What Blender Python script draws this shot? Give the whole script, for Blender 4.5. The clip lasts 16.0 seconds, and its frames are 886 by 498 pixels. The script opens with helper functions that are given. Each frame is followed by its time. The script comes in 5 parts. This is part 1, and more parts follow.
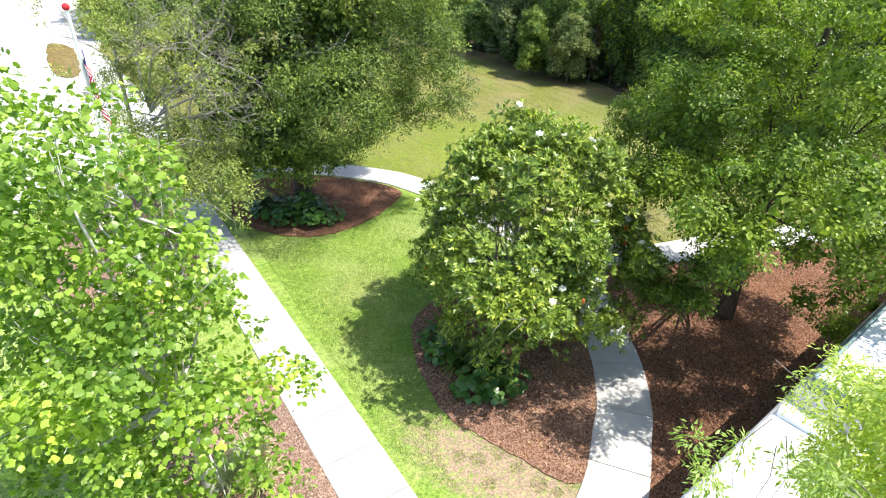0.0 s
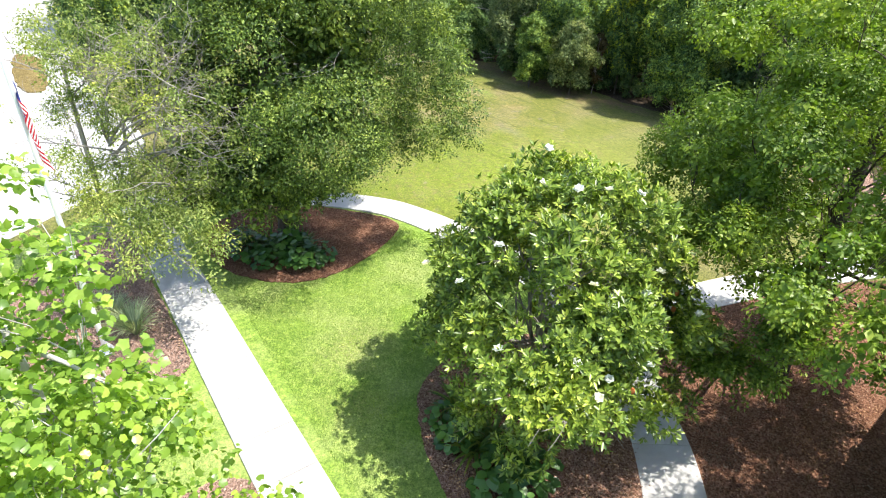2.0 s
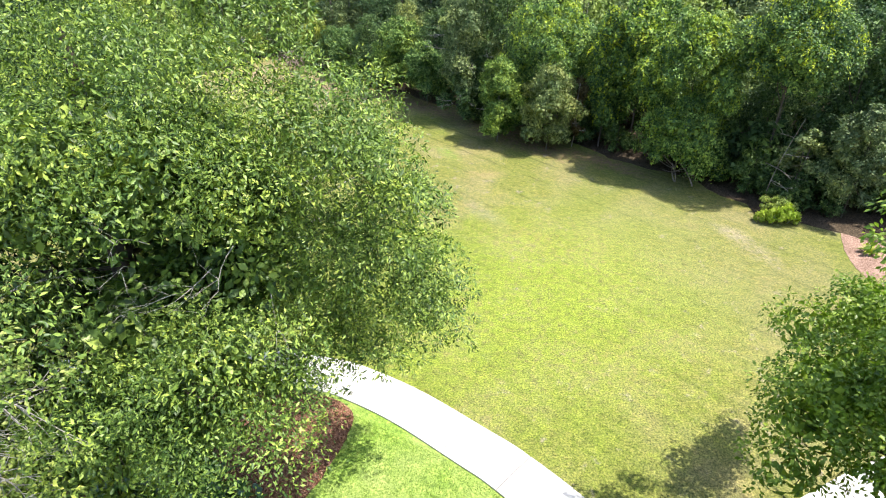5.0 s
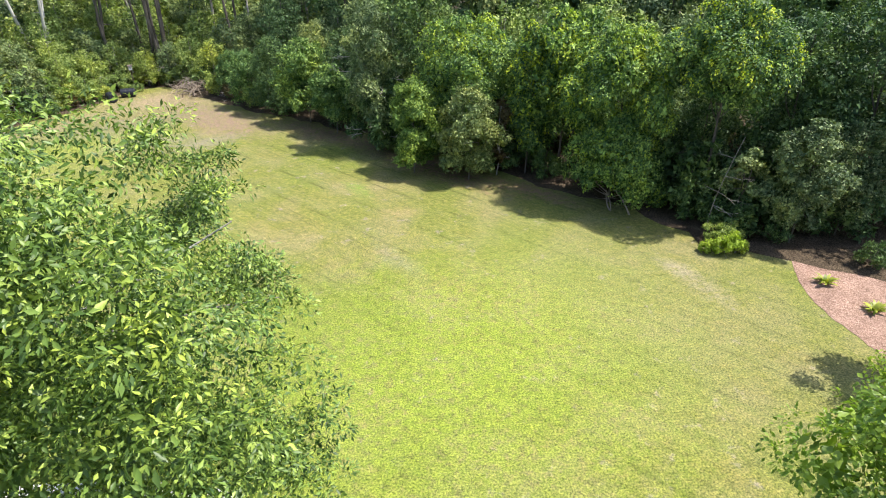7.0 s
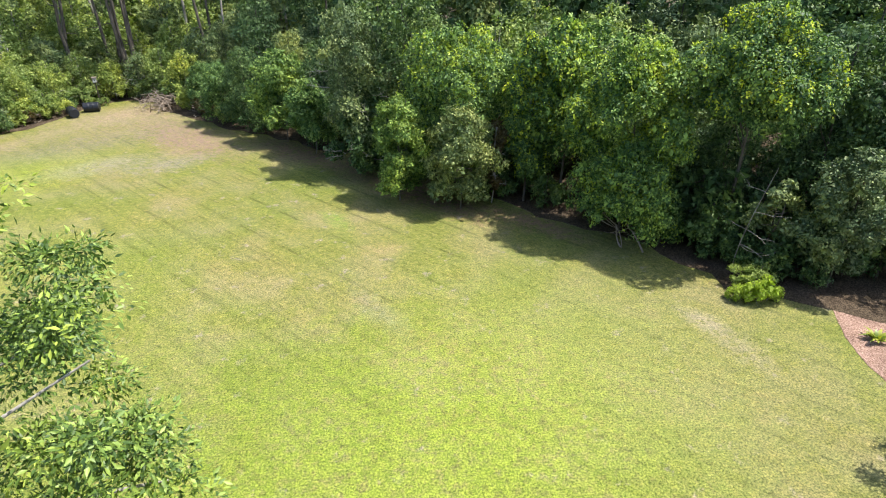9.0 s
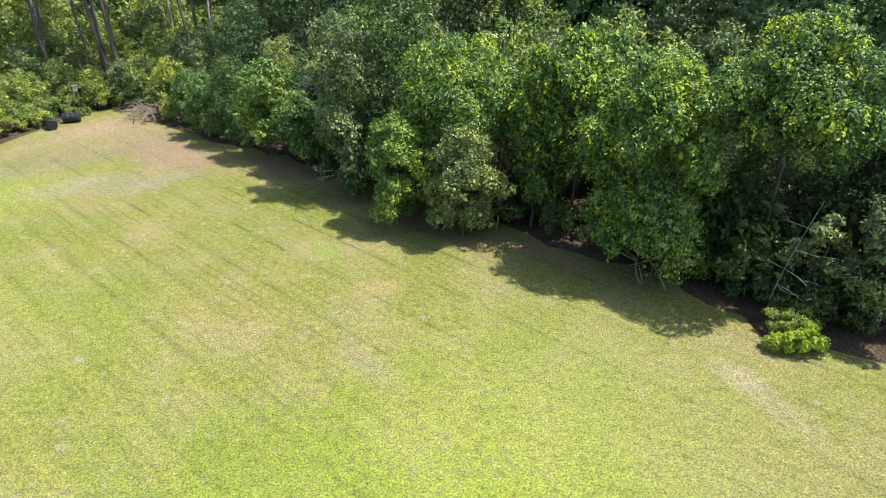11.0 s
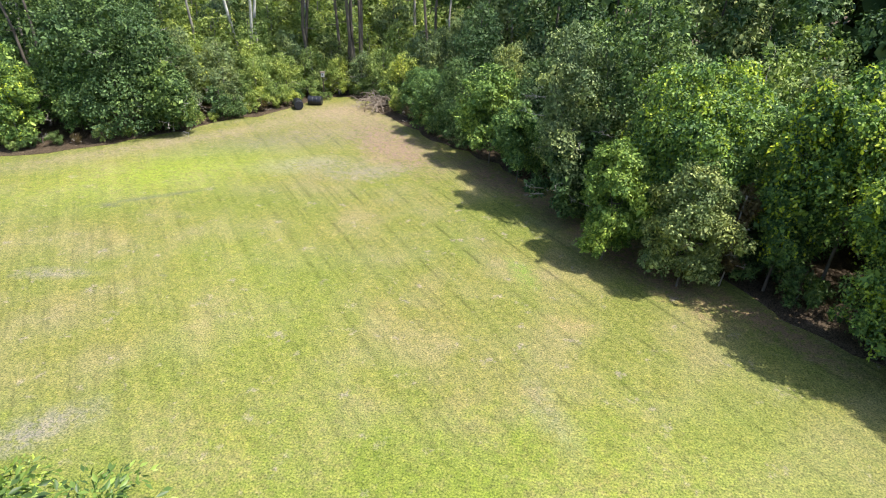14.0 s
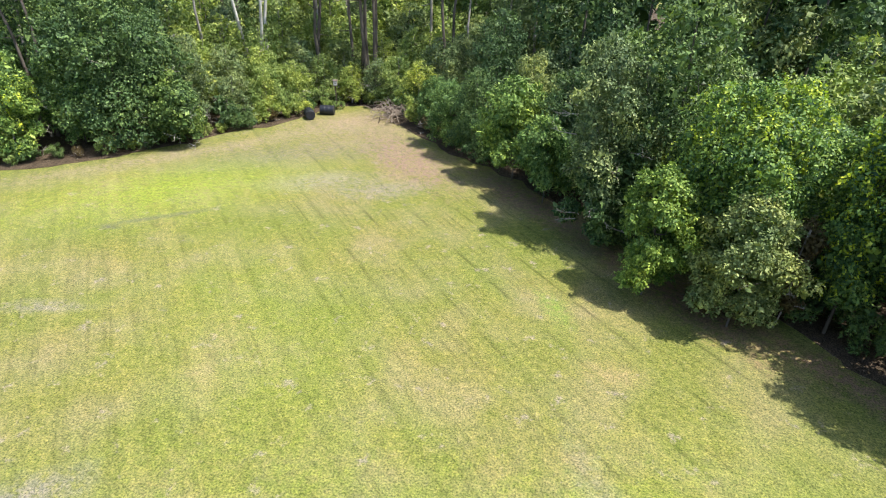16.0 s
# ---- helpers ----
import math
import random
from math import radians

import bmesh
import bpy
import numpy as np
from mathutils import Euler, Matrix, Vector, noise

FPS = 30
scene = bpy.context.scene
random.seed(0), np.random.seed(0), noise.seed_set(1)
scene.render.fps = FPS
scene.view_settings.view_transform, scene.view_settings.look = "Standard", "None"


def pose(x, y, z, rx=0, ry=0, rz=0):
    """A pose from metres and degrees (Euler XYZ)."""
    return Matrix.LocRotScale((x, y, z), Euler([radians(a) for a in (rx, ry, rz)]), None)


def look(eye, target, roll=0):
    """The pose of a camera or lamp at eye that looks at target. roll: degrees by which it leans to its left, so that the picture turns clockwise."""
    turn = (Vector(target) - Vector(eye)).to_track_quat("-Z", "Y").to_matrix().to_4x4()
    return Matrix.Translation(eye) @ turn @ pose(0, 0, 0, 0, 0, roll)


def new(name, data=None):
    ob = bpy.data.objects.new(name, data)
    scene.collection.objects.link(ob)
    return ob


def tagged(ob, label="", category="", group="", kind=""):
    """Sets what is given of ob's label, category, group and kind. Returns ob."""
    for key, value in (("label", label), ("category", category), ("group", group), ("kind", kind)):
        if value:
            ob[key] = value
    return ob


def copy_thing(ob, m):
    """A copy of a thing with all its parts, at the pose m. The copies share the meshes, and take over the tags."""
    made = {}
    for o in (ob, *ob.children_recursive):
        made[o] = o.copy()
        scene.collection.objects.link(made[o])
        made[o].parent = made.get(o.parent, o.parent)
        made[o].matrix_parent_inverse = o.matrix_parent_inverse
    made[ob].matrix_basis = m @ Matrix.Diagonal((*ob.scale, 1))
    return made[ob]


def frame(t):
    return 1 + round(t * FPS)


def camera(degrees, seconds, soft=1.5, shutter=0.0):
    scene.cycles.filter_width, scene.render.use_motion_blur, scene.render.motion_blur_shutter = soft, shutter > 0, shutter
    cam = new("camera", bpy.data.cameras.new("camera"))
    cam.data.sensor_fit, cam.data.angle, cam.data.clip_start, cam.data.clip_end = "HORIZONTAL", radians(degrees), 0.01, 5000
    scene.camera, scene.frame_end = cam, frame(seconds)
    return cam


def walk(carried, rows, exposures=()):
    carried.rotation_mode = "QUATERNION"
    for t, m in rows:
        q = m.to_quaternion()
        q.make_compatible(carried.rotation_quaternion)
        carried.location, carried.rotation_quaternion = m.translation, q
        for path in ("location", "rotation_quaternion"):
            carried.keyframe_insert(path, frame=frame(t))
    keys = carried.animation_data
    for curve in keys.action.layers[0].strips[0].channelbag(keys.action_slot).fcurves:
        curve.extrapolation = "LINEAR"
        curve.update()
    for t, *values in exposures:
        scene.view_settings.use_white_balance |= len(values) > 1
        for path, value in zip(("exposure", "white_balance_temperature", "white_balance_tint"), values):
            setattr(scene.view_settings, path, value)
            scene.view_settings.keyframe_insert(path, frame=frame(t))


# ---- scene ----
cam = camera(74.9, 16.0, soft=1.1)
PATH = [
    (0, (2.594, -2.032, 12.087), (2.382, -0.328, 11.062), 1.3),
    (0.5, (2.431, -1.628, 12.105), (2.216, 0.076, 11.079), 1.3),
    (1, (2.195, -0.931, 12.099), (1.977, 0.772, 11.072), 1.3),
    (1.5, (1.907, 0.037, 12.084), (1.72, 1.744, 11.058), 1.3),
    (2, (1.617, 1.115, 12.061), (1.44, 2.825, 11.038), 1.2),
    (2.5, (1.297, 2.344, 12.08), (1.176, 4.059, 11.057), 1.2),
    (3, (1.02, 3.736, 12.242), (0.942, 5.453, 11.219), 1.1),
    (3.5, (0.794, 5.257, 12.527), (0.753, 6.975, 11.502), 1.0),
    (4, (0.614, 6.842, 12.898), (0.582, 8.561, 11.875), 0.6),
    (4.5, (0.447, 8.602, 13.28), (0.422, 10.318, 12.253), 0.3),
    (5, (0.336, 10.456, 13.39), (0.309, 12.172, 12.363), -0.0),
    (5.2, (0.277, 11.21, 13.383), (0.28, 12.935, 12.371), -0.3),
    (7.3, (1.901, 15.313, 12.35), (2.083, 17.055, 11.386), 0.0),
    (7.5, (1.947, 15.713, 12.307), (2.129, 17.457, 11.346), 0.1),
    (8, (1.998, 16.739, 12.246), (2.192, 18.484, 11.289), 0.1),
    (8.5, (2.114, 17.758, 12.145), (2.319, 19.506, 11.196), 0.2),
    (9, (2.241, 18.565, 12.154), (2.449, 20.313, 11.206), 0.2),
    (9.2, (2.288, 18.809, 12.167), (2.495, 20.557, 11.218), 0.2),
    (11.3, (2.651, 21.836, 12.452), (2.849, 23.577, 11.488), -0.2),
    (11.5, (2.647, 21.971, 12.449), (2.821, 23.716, 11.487), -0.3),
    (12, (2.578, 22.342, 12.458), (2.621, 24.098, 11.502), 0.0),
    (12.5, (2.471, 22.621, 12.35), (2.204, 24.361, 11.399), 0.8),
    (13, (2.371, 22.794, 12.297), (1.995, 24.514, 11.348), 1.1),
    (13.5, (2.081, 23.013, 12.339), (1.676, 24.726, 11.388), 1.2),
    (14, (1.764, 23.295, 12.387), (1.349, 25.005, 11.436), 1.4),
    (14.5, (1.458, 23.754, 12.43), (1.035, 25.461, 11.478), 1.4),
    (15, (1.159, 24.343, 12.459), (0.729, 26.048, 11.506), 1.4),
    (15.5, (0.793, 24.967, 12.443), (0.359, 26.673, 11.494), 1.4),
    (16, (0.5, 25.486, 12.483), (0.058, 27.19, 11.534), 1.4),
]
EXPOSURES = ((0.0, 1.04), (1.5, 1.1), (3.5, 1.23), (5.2, 1.29), (7.3, 1.1), (16.0, 1.07))
walk(cam, [(t, look(eye, target, roll)) for t, eye, target, roll in PATH], exposures=EXPOSURES)

# ---------------------------------------------------------------- world and light
SUN_TO = Vector((0.52, -0.04, 1.0)).normalized()
world = bpy.data.worlds.new("sky")
scene.world = world
world.use_nodes = True
wn, wl = world.node_tree.nodes, world.node_tree.links
wn.clear()
sky = wn.new("ShaderNodeTexSky")
sky.sky_type, sky.sun_disc = "NISHITA", False
sky.sun_elevation = math.asin(SUN_TO.z)
sky.sun_rotation = math.atan2(SUN_TO.x, SUN_TO.y)
sky.air_density, sky.dust_density, sky.ozone_density = 1.0, 1.5, 1.0
bg = wn.new("ShaderNodeBackground")
bg.inputs["Strength"].default_value = 0.15
out = wn.new("ShaderNodeOutputWorld")
wl.new(sky.outputs[0], bg.inputs["Color"])
wl.new(bg.outputs[0], out.inputs["Surface"])
sun = new("sun", bpy.data.lights.new("sun", "SUN"))
sun.data.energy, sun.data.angle, sun.data.color = 4.3, radians(0.53), (1.0, 0.95, 0.88)
sun.matrix_world = look((30, 0, 60), Vector((30, 0, 60)) - SUN_TO)

# ---------------------------------------------------------------- materials


def mat(name, rough=0.7, metal=0.0, spec=0.3):
    m = bpy.data.materials.new(name)
    m.use_nodes = True
    nt = m.node_tree
    b = nt.nodes["Principled BSDF"]
    b.inputs["Roughness"].default_value = rough
    b.inputs["Metallic"].default_value = metal
    b.inputs["Specular IOR Level"].default_value = spec
    return m, nt, b


def node(nt, kind, **values):
    n = nt.nodes.new(kind)
    for key, value in values.items():
        n.inputs[key].default_value = value
    return n


def place(nt):
    return nt.nodes.new("ShaderNodeNewGeometry").outputs["Position"]


def noise_of(nt, vec, scale, detail=4.0, rough=0.6):
    n = node(nt, "ShaderNodeTexNoise", Scale=scale, Detail=detail, Roughness=rough)
    nt.links.new(vec, n.inputs["Vector"])
    return n.outputs["Fac"]


def ramp(nt, fac, stops):
    r = nt.nodes.new("ShaderNodeValToRGB")
    els = r.color_ramp.elements
    while len(els) < len(stops):
        els.new(0.5)
    for e, (p, c) in zip(els, stops):
        e.position, e.color = p, (*c, 1.0) if len(c) == 3 else c
    nt.links.new(fac, r.inputs["Fac"])
    return r.outputs["Color"]


def mix(nt, fac, a, b, kind="MIX"):
    n = nt.nodes.new("ShaderNodeMix")
    n.data_type, n.blend_type = "RGBA", kind
    for value, slot in ((fac, n.inputs[0]), (a, n.inputs[6]), (b, n.inputs[7])):
        if isinstance(value, bpy.types.NodeSocket):
            nt.links.new(value, slot)
        elif isinstance(value, tuple):
            slot.default_value = (*value, 1.0)
        else:
            slot.default_value = value
    return n.outputs[2]


def calc(nt, op, a, b=0.0, clamp=False):
    n = nt.nodes.new("ShaderNodeMath")
    n.operation, n.use_clamp = op, clamp
    for value, slot in ((a, n.inputs[0]), (b, n.inputs[1])):
        if isinstance(value, bpy.types.NodeSocket):
            nt.links.new(value, slot)
        else:
            slot.default_value = value
    return n.outputs[0]


def bump(nt, b, height, strength=0.4, distance=0.02):
    n = node(nt, "ShaderNodeBump", Strength=strength, Distance=distance)
    nt.links.new(height, n.inputs["Height"])
    nt.links.new(n.outputs[0], b.inputs["Normal"])


def span(nt, fac, lo, hi):
    n = node(nt, "ShaderNodeMapRange", **{"From Min": lo, "From Max": hi})
    nt.links.new(fac, n.inputs["Value"])
    return n.outputs[0]


def patch(nt, vec, x, y, rx, ry, turn, soft, wobble):
    """1 inside an uneven oval patch on the ground, 0 outside."""
    mp = nt.nodes.new("ShaderNodeMapping")
    mp.vector_type = "TEXTURE"
    mp.inputs["Location"].default_value = (x, y, 0)
    mp.inputs["Rotation"].default_value = (0, 0, radians(turn))
    mp.inputs["Scale"].default_value = (rx, ry, 1000)
    nt.links.new(vec, mp.inputs["Vector"])
    d = nt.nodes.new("ShaderNodeVectorMath")
    d.operation = "LENGTH"
    nt.links.new(mp.outputs[0], d.inputs[0])
    shifted = calc(nt, "ADD", d.outputs["Value"], calc(nt, "MULTIPLY", calc(nt, "SUBTRACT", wobble, 0.5), 2.4))
    return span(nt, shifted, 1.0 + soft, 1.0 - soft)


def leaf_mat(name, dark, mid, light, glow=0.35, rough=0.45, spec=0.4, through_tint=(1.0, 1.15, 0.45), each=False):
    """A leaf: each leaf takes its own shade, and lets part of the light through."""
    m, nt, b = mat(name, rough, 0.0, spec)
    geo = nt.nodes.new("ShaderNodeNewGeometry")
    tone = ramp(nt, geo.outputs["Random Per Island"], [(0.0, dark), (0.5, mid), (1.0, light)])
    big = noise_of(nt, geo.outputs["Position"], 0.55, 2.0)
    tone = mix(nt, 1.0, tone, ramp(nt, big, [(0.3, (0.6, 0.72, 0.72)), (0.5, (0.95, 1.0, 0.98)), (0.7, (1.36, 1.27, 0.9))]), "MULTIPLY")
    own = nt.nodes.new("ShaderNodeObjectInfo") if each else None
    tone = tone if own is None else mix(nt, 1.0, tone, ramp(nt, own.outputs["Random"], [(0.0, (0.78, 0.82, 0.92)), (0.5, (1, 1, 1)), (1.0, (1.22, 1.14, 0.95))]), "MULTIPLY")
    nt.links.new(tone, b.inputs["Base Color"])
    tr = nt.nodes.new("ShaderNodeBsdfTranslucent")
    nt.links.new(mix(nt, 1.0, tone, through_tint, "MULTIPLY"), tr.inputs["Color"])
    mx = node(nt, "ShaderNodeMixShader", Fac=glow)
    nt.links.new(b.outputs[0], mx.inputs[1])
    nt.links.new(tr.outputs[0], mx.inputs[2])
    nt.links.new(mx.outputs[0], nt.nodes["Material Output"].inputs["Surface"])
    return m


def bark_mat(name, dark, light, scale=6.0):
    m, nt, b = mat(name, 0.9, 0.0, 0.15)
    p = place(nt)
    st = nt.nodes.new("ShaderNodeMapping")
    st.inputs["Scale"].default_value = (1, 1, 0.25)
    nt.links.new(p, st.inputs["Vector"])
    f = noise_of(nt, st.outputs[0], scale, 6.0, 0.7)
    nt.links.new(ramp(nt, f, [(0.32, dark), (0.68, light)]), b.inputs["Base Color"])
    bump(nt, b, noise_of(nt, st.outputs[0], scale * 3, 4.0), 0.6, 0.03)
    return m


def lawn_mat(name, deep, mid, pale, dry, patches=(), stripes=0.0, dryness=0.6, wobble=1.2, grit=0.85):
    m, nt, b = mat(name, 0.85, 0.0, 0.12)
    p = place(nt)
    fine = noise_of(nt, p, 16.0, 3.0, 0.8)
    tufts = noise_of(nt, p, 3.6, 5.0, 0.8)
    grain = noise_of(nt, p, 5.0, 5.0, 0.65)
    broad = noise_of(nt, p, 0.35, 4.0, 0.6)
    col = ramp(nt, grain, [(0.3, deep), (0.5, mid), (0.72, pale)])
    col = mix(nt, calc(nt, "MULTIPLY", span(nt, broad, 0.42, 0.72), dryness), col, dry)
    if stripes:
        mp = nt.nodes.new("ShaderNodeMapping")
        mp.inputs["Rotation"].default_value = (0, 0, radians(STRIPE_TURN))
        nt.links.new(p, mp.inputs["Vector"])
        for scale, warp, lo, hi in ((0.15, 0.5, (0.94, 0.965, 0.94), (1.06, 1.035, 1.05)), (0.29, 0.3, (0.95, 0.96, 0.94), (1.05, 1.035, 1.04))):
            w = node(nt, "ShaderNodeTexWave", Scale=scale, Distortion=warp, Detail=3.0)
            w.inputs["Detail Scale"].default_value = 1.2
            nt.links.new(mp.outputs[0], w.inputs["Vector"])
            band = mix(nt, 1.0, col, ramp(nt, w.outputs["Fac"], [(0.2, lo), (0.8, hi)]), "MULTIPLY")
            col = mix(nt, calc(nt, "MULTIPLY", span(nt, noise_of(nt, p, 0.3, 3.0), 0.35, 0.65), stripes), col, band)
        col = mix(nt, 1.0, col, ramp(nt, noise_of(nt, p, 0.17, 3.0), [(0.36, (0.9, 0.97, 0.84)), (0.5, (1, 1, 1)), (0.64, (1.1, 1.02, 1.12))]), "MULTIPLY")
        st = nt.nodes.new("ShaderNodeMapping")
        st.inputs["Scale"].default_value = (1.0, 0.16, 1.0)
        nt.links.new(mp.outputs[0], st.inputs["Vector"])
        streak = noise_of(nt, st.outputs[0], 5.0, 4.0, 0.7)
        col = mix(nt, 1.0, col, ramp(nt, streak, [(0.35, (0.9, 0.92, 0.88)), (0.55, (1, 1, 1)), (0.7, (1.07, 1.05, 1.08))]), "MULTIPLY")
        for scale, deep_by, lo, hi in ((0.43, 0.76, 0.0, 0.13), (0.29, 0.8, 0.0, 0.07)):
            w = node(nt, "ShaderNodeTexWave", Scale=scale, Distortion=0.35, Detail=3.0)
            w.inputs["Detail Scale"].default_value = 0.7
            nt.links.new(mp.outputs[0], w.inputs["Vector"])
            groove = mix(nt, 1.0, col, ramp(nt, w.outputs["Fac"], [(lo, (deep_by, deep_by * 1.02, deep_by)), (hi, (1, 1, 1))]), "MULTIPLY")
            col = mix(nt, span(nt, noise_of(nt, p, 0.45, 4.0, 0.7), 0.42, 0.6), col, groove)
        spots = noise_of(nt, p, 1.1, 6.0, 0.75)
        col = mix(nt, calc(nt, "MULTIPLY", span(nt, spots, 0.59, 0.67), 0.8), col, (0.245, 0.205, 0.17))
    wob = noise_of(nt, p, wobble, 6.0, 0.75)
    mott = span(nt, noise_of(nt, p, wobble * 2.6, 7.0, 0.8), 0.4, 0.53)
    for x, y, rx, ry, turn, soft, amount, tint in patches:
        col = mix(nt, calc(nt, "MULTIPLY", calc(nt, "MULTIPLY", patch(nt, p, x, y, rx, ry, turn, soft, wob), mott), amount), col, tint)
    col = mix(nt, grit, col, ramp(nt, tufts, [(0.38, (0.74, 0.8, 0.76)), (0.5, (1, 1, 1)), (0.62, (1.2, 1.17, 1.06))]), "MULTIPLY")
    col = mix(nt, grit, col, ramp(nt, fine, [(0.36, (0.3, 0.36, 0.28)), (0.5, (1, 1, 1)), (0.64, (1.75, 1.65, 1.5))]), "MULTIPLY")
    nt.links.new(col, b.inputs["Base Color"])
    bump(nt, b, fine, 0.7, 0.05)
    return m


STRIPE_TURN = -43.0
TAN, GREY_SOIL, BRIGHT, RUST = (0.30, 0.22, 0.12), (0.215, 0.185, 0.165), (0.215, 0.275, 0.036), (0.2, 0.125, 0.085)
M_FIELD = lawn_mat("field_grass", (0.096, 0.117, 0.025), (0.155, 0.163, 0.042), (0.214, 0.207, 0.066), (0.225, 0.195, 0.11), stripes=1.0, dryness=0.6, patches=[
    (-2.0, 28.5, 10.0, 4.5, 10, 0.9, 0.75, (0.15, 0.205, 0.026)), (-10.8, 59.0, 5.2, 2.0, 130, 0.4, 1.0, (0.205, 0.142, 0.113)), (-15.4, 62.6, 5.0, 2.6, 40, 0.9, 0.6, (0.22, 0.165, 0.128)), (-18.5, 56.6, 4.5, 1.6, 35, 0.9, 0.7, (0.15, 0.13, 0.11)), (-14.5, 53.6, 2.6, 1.2, 30, 0.6, 0.8, (0.215, 0.185, 0.16)), (-10.5, 53.5, 2.2, 1.0, 30, 0.7, 0.7, (0.21, 0.18, 0.155)), (-17.0, 65.5, 4.0, 2.0, 40, 0.6, 0.85, (0.26, 0.195, 0.145)),
    (-25.0, 54.4, 8.0, 1.0, 52, 0.8, 0.7, (0.25, 0.195, 0.145)), (-19.6, 46.9, 2.4, 0.22, 40, 0.6, 1.0, (0.1, 0.092, 0.08)), (-21.0, 45.3, 0.4, 0.25, 20, 0.5, 1.0, (0.09, 0.085, 0.08)),
    (-11.9, 32.0, 1.3, 0.6, 50, 0.7, 0.8, (0.2, 0.175, 0.16)),
    (-18.5, 39.0, 1.2, 0.4, 15, 0.6, 0.6, GREY_SOIL), (0.0, 44.6, 1.2, 0.4, 120, 0.6, 0.55, (0.13, 0.23, 0.03)),
    (13.6, 34.5, 0.8, 0.45, 120, 0.6, 0.9, (0.3, 0.25, 0.19)), (14.0, 33.0, 1.3, 0.5, 110, 0.7, 0.6, (0.26, 0.215, 0.165)), (11.5, 33.0, 6.0, 3.5, 110, 0.8, 0.55, (0.18, 0.165, 0.085)), (2.3, 41.2, 0.8, 0.5, 0, 0.7, 0.5, TAN), (2.0, 36.4, 1.8, 0.4, 120, 0.7, 0.4, GREY_SOIL),
    (4.6, 47.2, 4.6, 1.2, 133, 0.6, 1.0, RUST), (-2.4, 54.6, 4.6, 1.1, 135, 0.6, 0.95, RUST), (9.8, 43.0, 2.2, 0.7, 130, 0.5, 0.9, RUST), (-21.5, 50.0, 6.0, 3.0, 40, 0.8, 0.7, BRIGHT), (4.5, 29.0, 7.0, 4.5, 60, 0.9, 0.55, BRIGHT), (-10.0, 40.0, 7.0, 3.0, 135, 0.8, 0.2, BRIGHT)])
M_LAWN = lawn_mat("garden_grass", (0.105, 0.18, 0.028), (0.185, 0.285, 0.05), (0.285, 0.37, 0.085), (0.35, 0.395, 0.15), patches=[
    (3.1, 7.6, 2.3, 1.0, -24, 0.5, 1.0, (0.33, 0.235, 0.175)), (3.2, 7.5, 2.2, 0.95, -24, 0.4, 0.8, (0.33, 0.235, 0.175)), (2.9, 7.7, 1.9, 0.8, -24, 0.4, 0.7, (0.3, 0.22, 0.165)), (-2.5, 14.9, 1.3, 0.8, 60, 0.7, 0.45, (0.3, 0.27, 0.13)), (-2.0, 12.4, 0.9, 0.6, 0, 0.7, 0.4, (0.26, 0.25, 0.1))], dryness=0.75, wobble=3.0, grit=0.5)


def mulch_mat(name, a, c, d):
    m, nt, b = mat(name, 0.95, 0.0, 0.1)
    p = place(nt)
    v = node(nt, "ShaderNodeTexVoronoi", Scale=26.0)
    nt.links.new(p, v.inputs["Vector"])
    bw = nt.nodes.new("ShaderNodeRGBToBW")
    nt.links.new(v.outputs["Color"], bw.inputs[0])
    col = ramp(nt, bw.outputs[0], [(0.15, a), (0.5, c), (0.85, d)])
    col = mix(nt, 1.0, col, ramp(nt, noise_of(nt, p, 1.3, 5.0), [(0.3, (0.75, 0.72, 0.7)), (0.7, (1.2, 1.18, 1.15))]), "MULTIPLY")
    nt.links.new(col, b.inputs["Base Color"])
    bump(nt, b, calc(nt, "ADD", v.outputs["Distance"], noise_of(nt, p, 9.0, 5.0)), 0.9, 0.05)
    return m


M_DRY = mulch_mat("dry_grass", (0.13, 0.1, 0.04), (0.22, 0.17, 0.065), (0.3, 0.24, 0.1))
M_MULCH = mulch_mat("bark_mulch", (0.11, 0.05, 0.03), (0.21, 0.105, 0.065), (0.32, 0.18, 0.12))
# paler copy of the mulch: some fading, plus the sun on the magnolia bed
M_MULCH_SUN = mulch_mat("faded_sunlit_mulch", (0.135, 0.068, 0.045), (0.262, 0.148, 0.103), (0.4, 0.26, 0.195))
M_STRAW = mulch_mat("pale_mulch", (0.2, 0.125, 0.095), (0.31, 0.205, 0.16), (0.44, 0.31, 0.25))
# brown litter, its tones lowered to include the shade under the trees
M_LITTER = mulch_mat("shaded_litter", (0.038, 0.03, 0.019), (0.082, 0.062, 0.042), (0.14, 0.108, 0.076))
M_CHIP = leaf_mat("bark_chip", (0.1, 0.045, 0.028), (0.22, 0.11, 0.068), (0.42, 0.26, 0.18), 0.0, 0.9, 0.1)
# chips in the same paler tone, with sunlight put into the colour
M_CHIP_SUN = leaf_mat("faded_sunlit_chip", (0.12, 0.058, 0.033), (0.28, 0.152, 0.094), (0.5, 0.335, 0.235), 0.0, 0.9, 0.1)
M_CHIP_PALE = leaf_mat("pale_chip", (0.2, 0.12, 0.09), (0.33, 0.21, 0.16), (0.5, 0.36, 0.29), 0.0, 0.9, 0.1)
M_BLADE = leaf_mat("grass_blade", (0.11, 0.185, 0.028), (0.18, 0.275, 0.048), (0.28, 0.36, 0.08), 0.3, 0.6, 0.2)


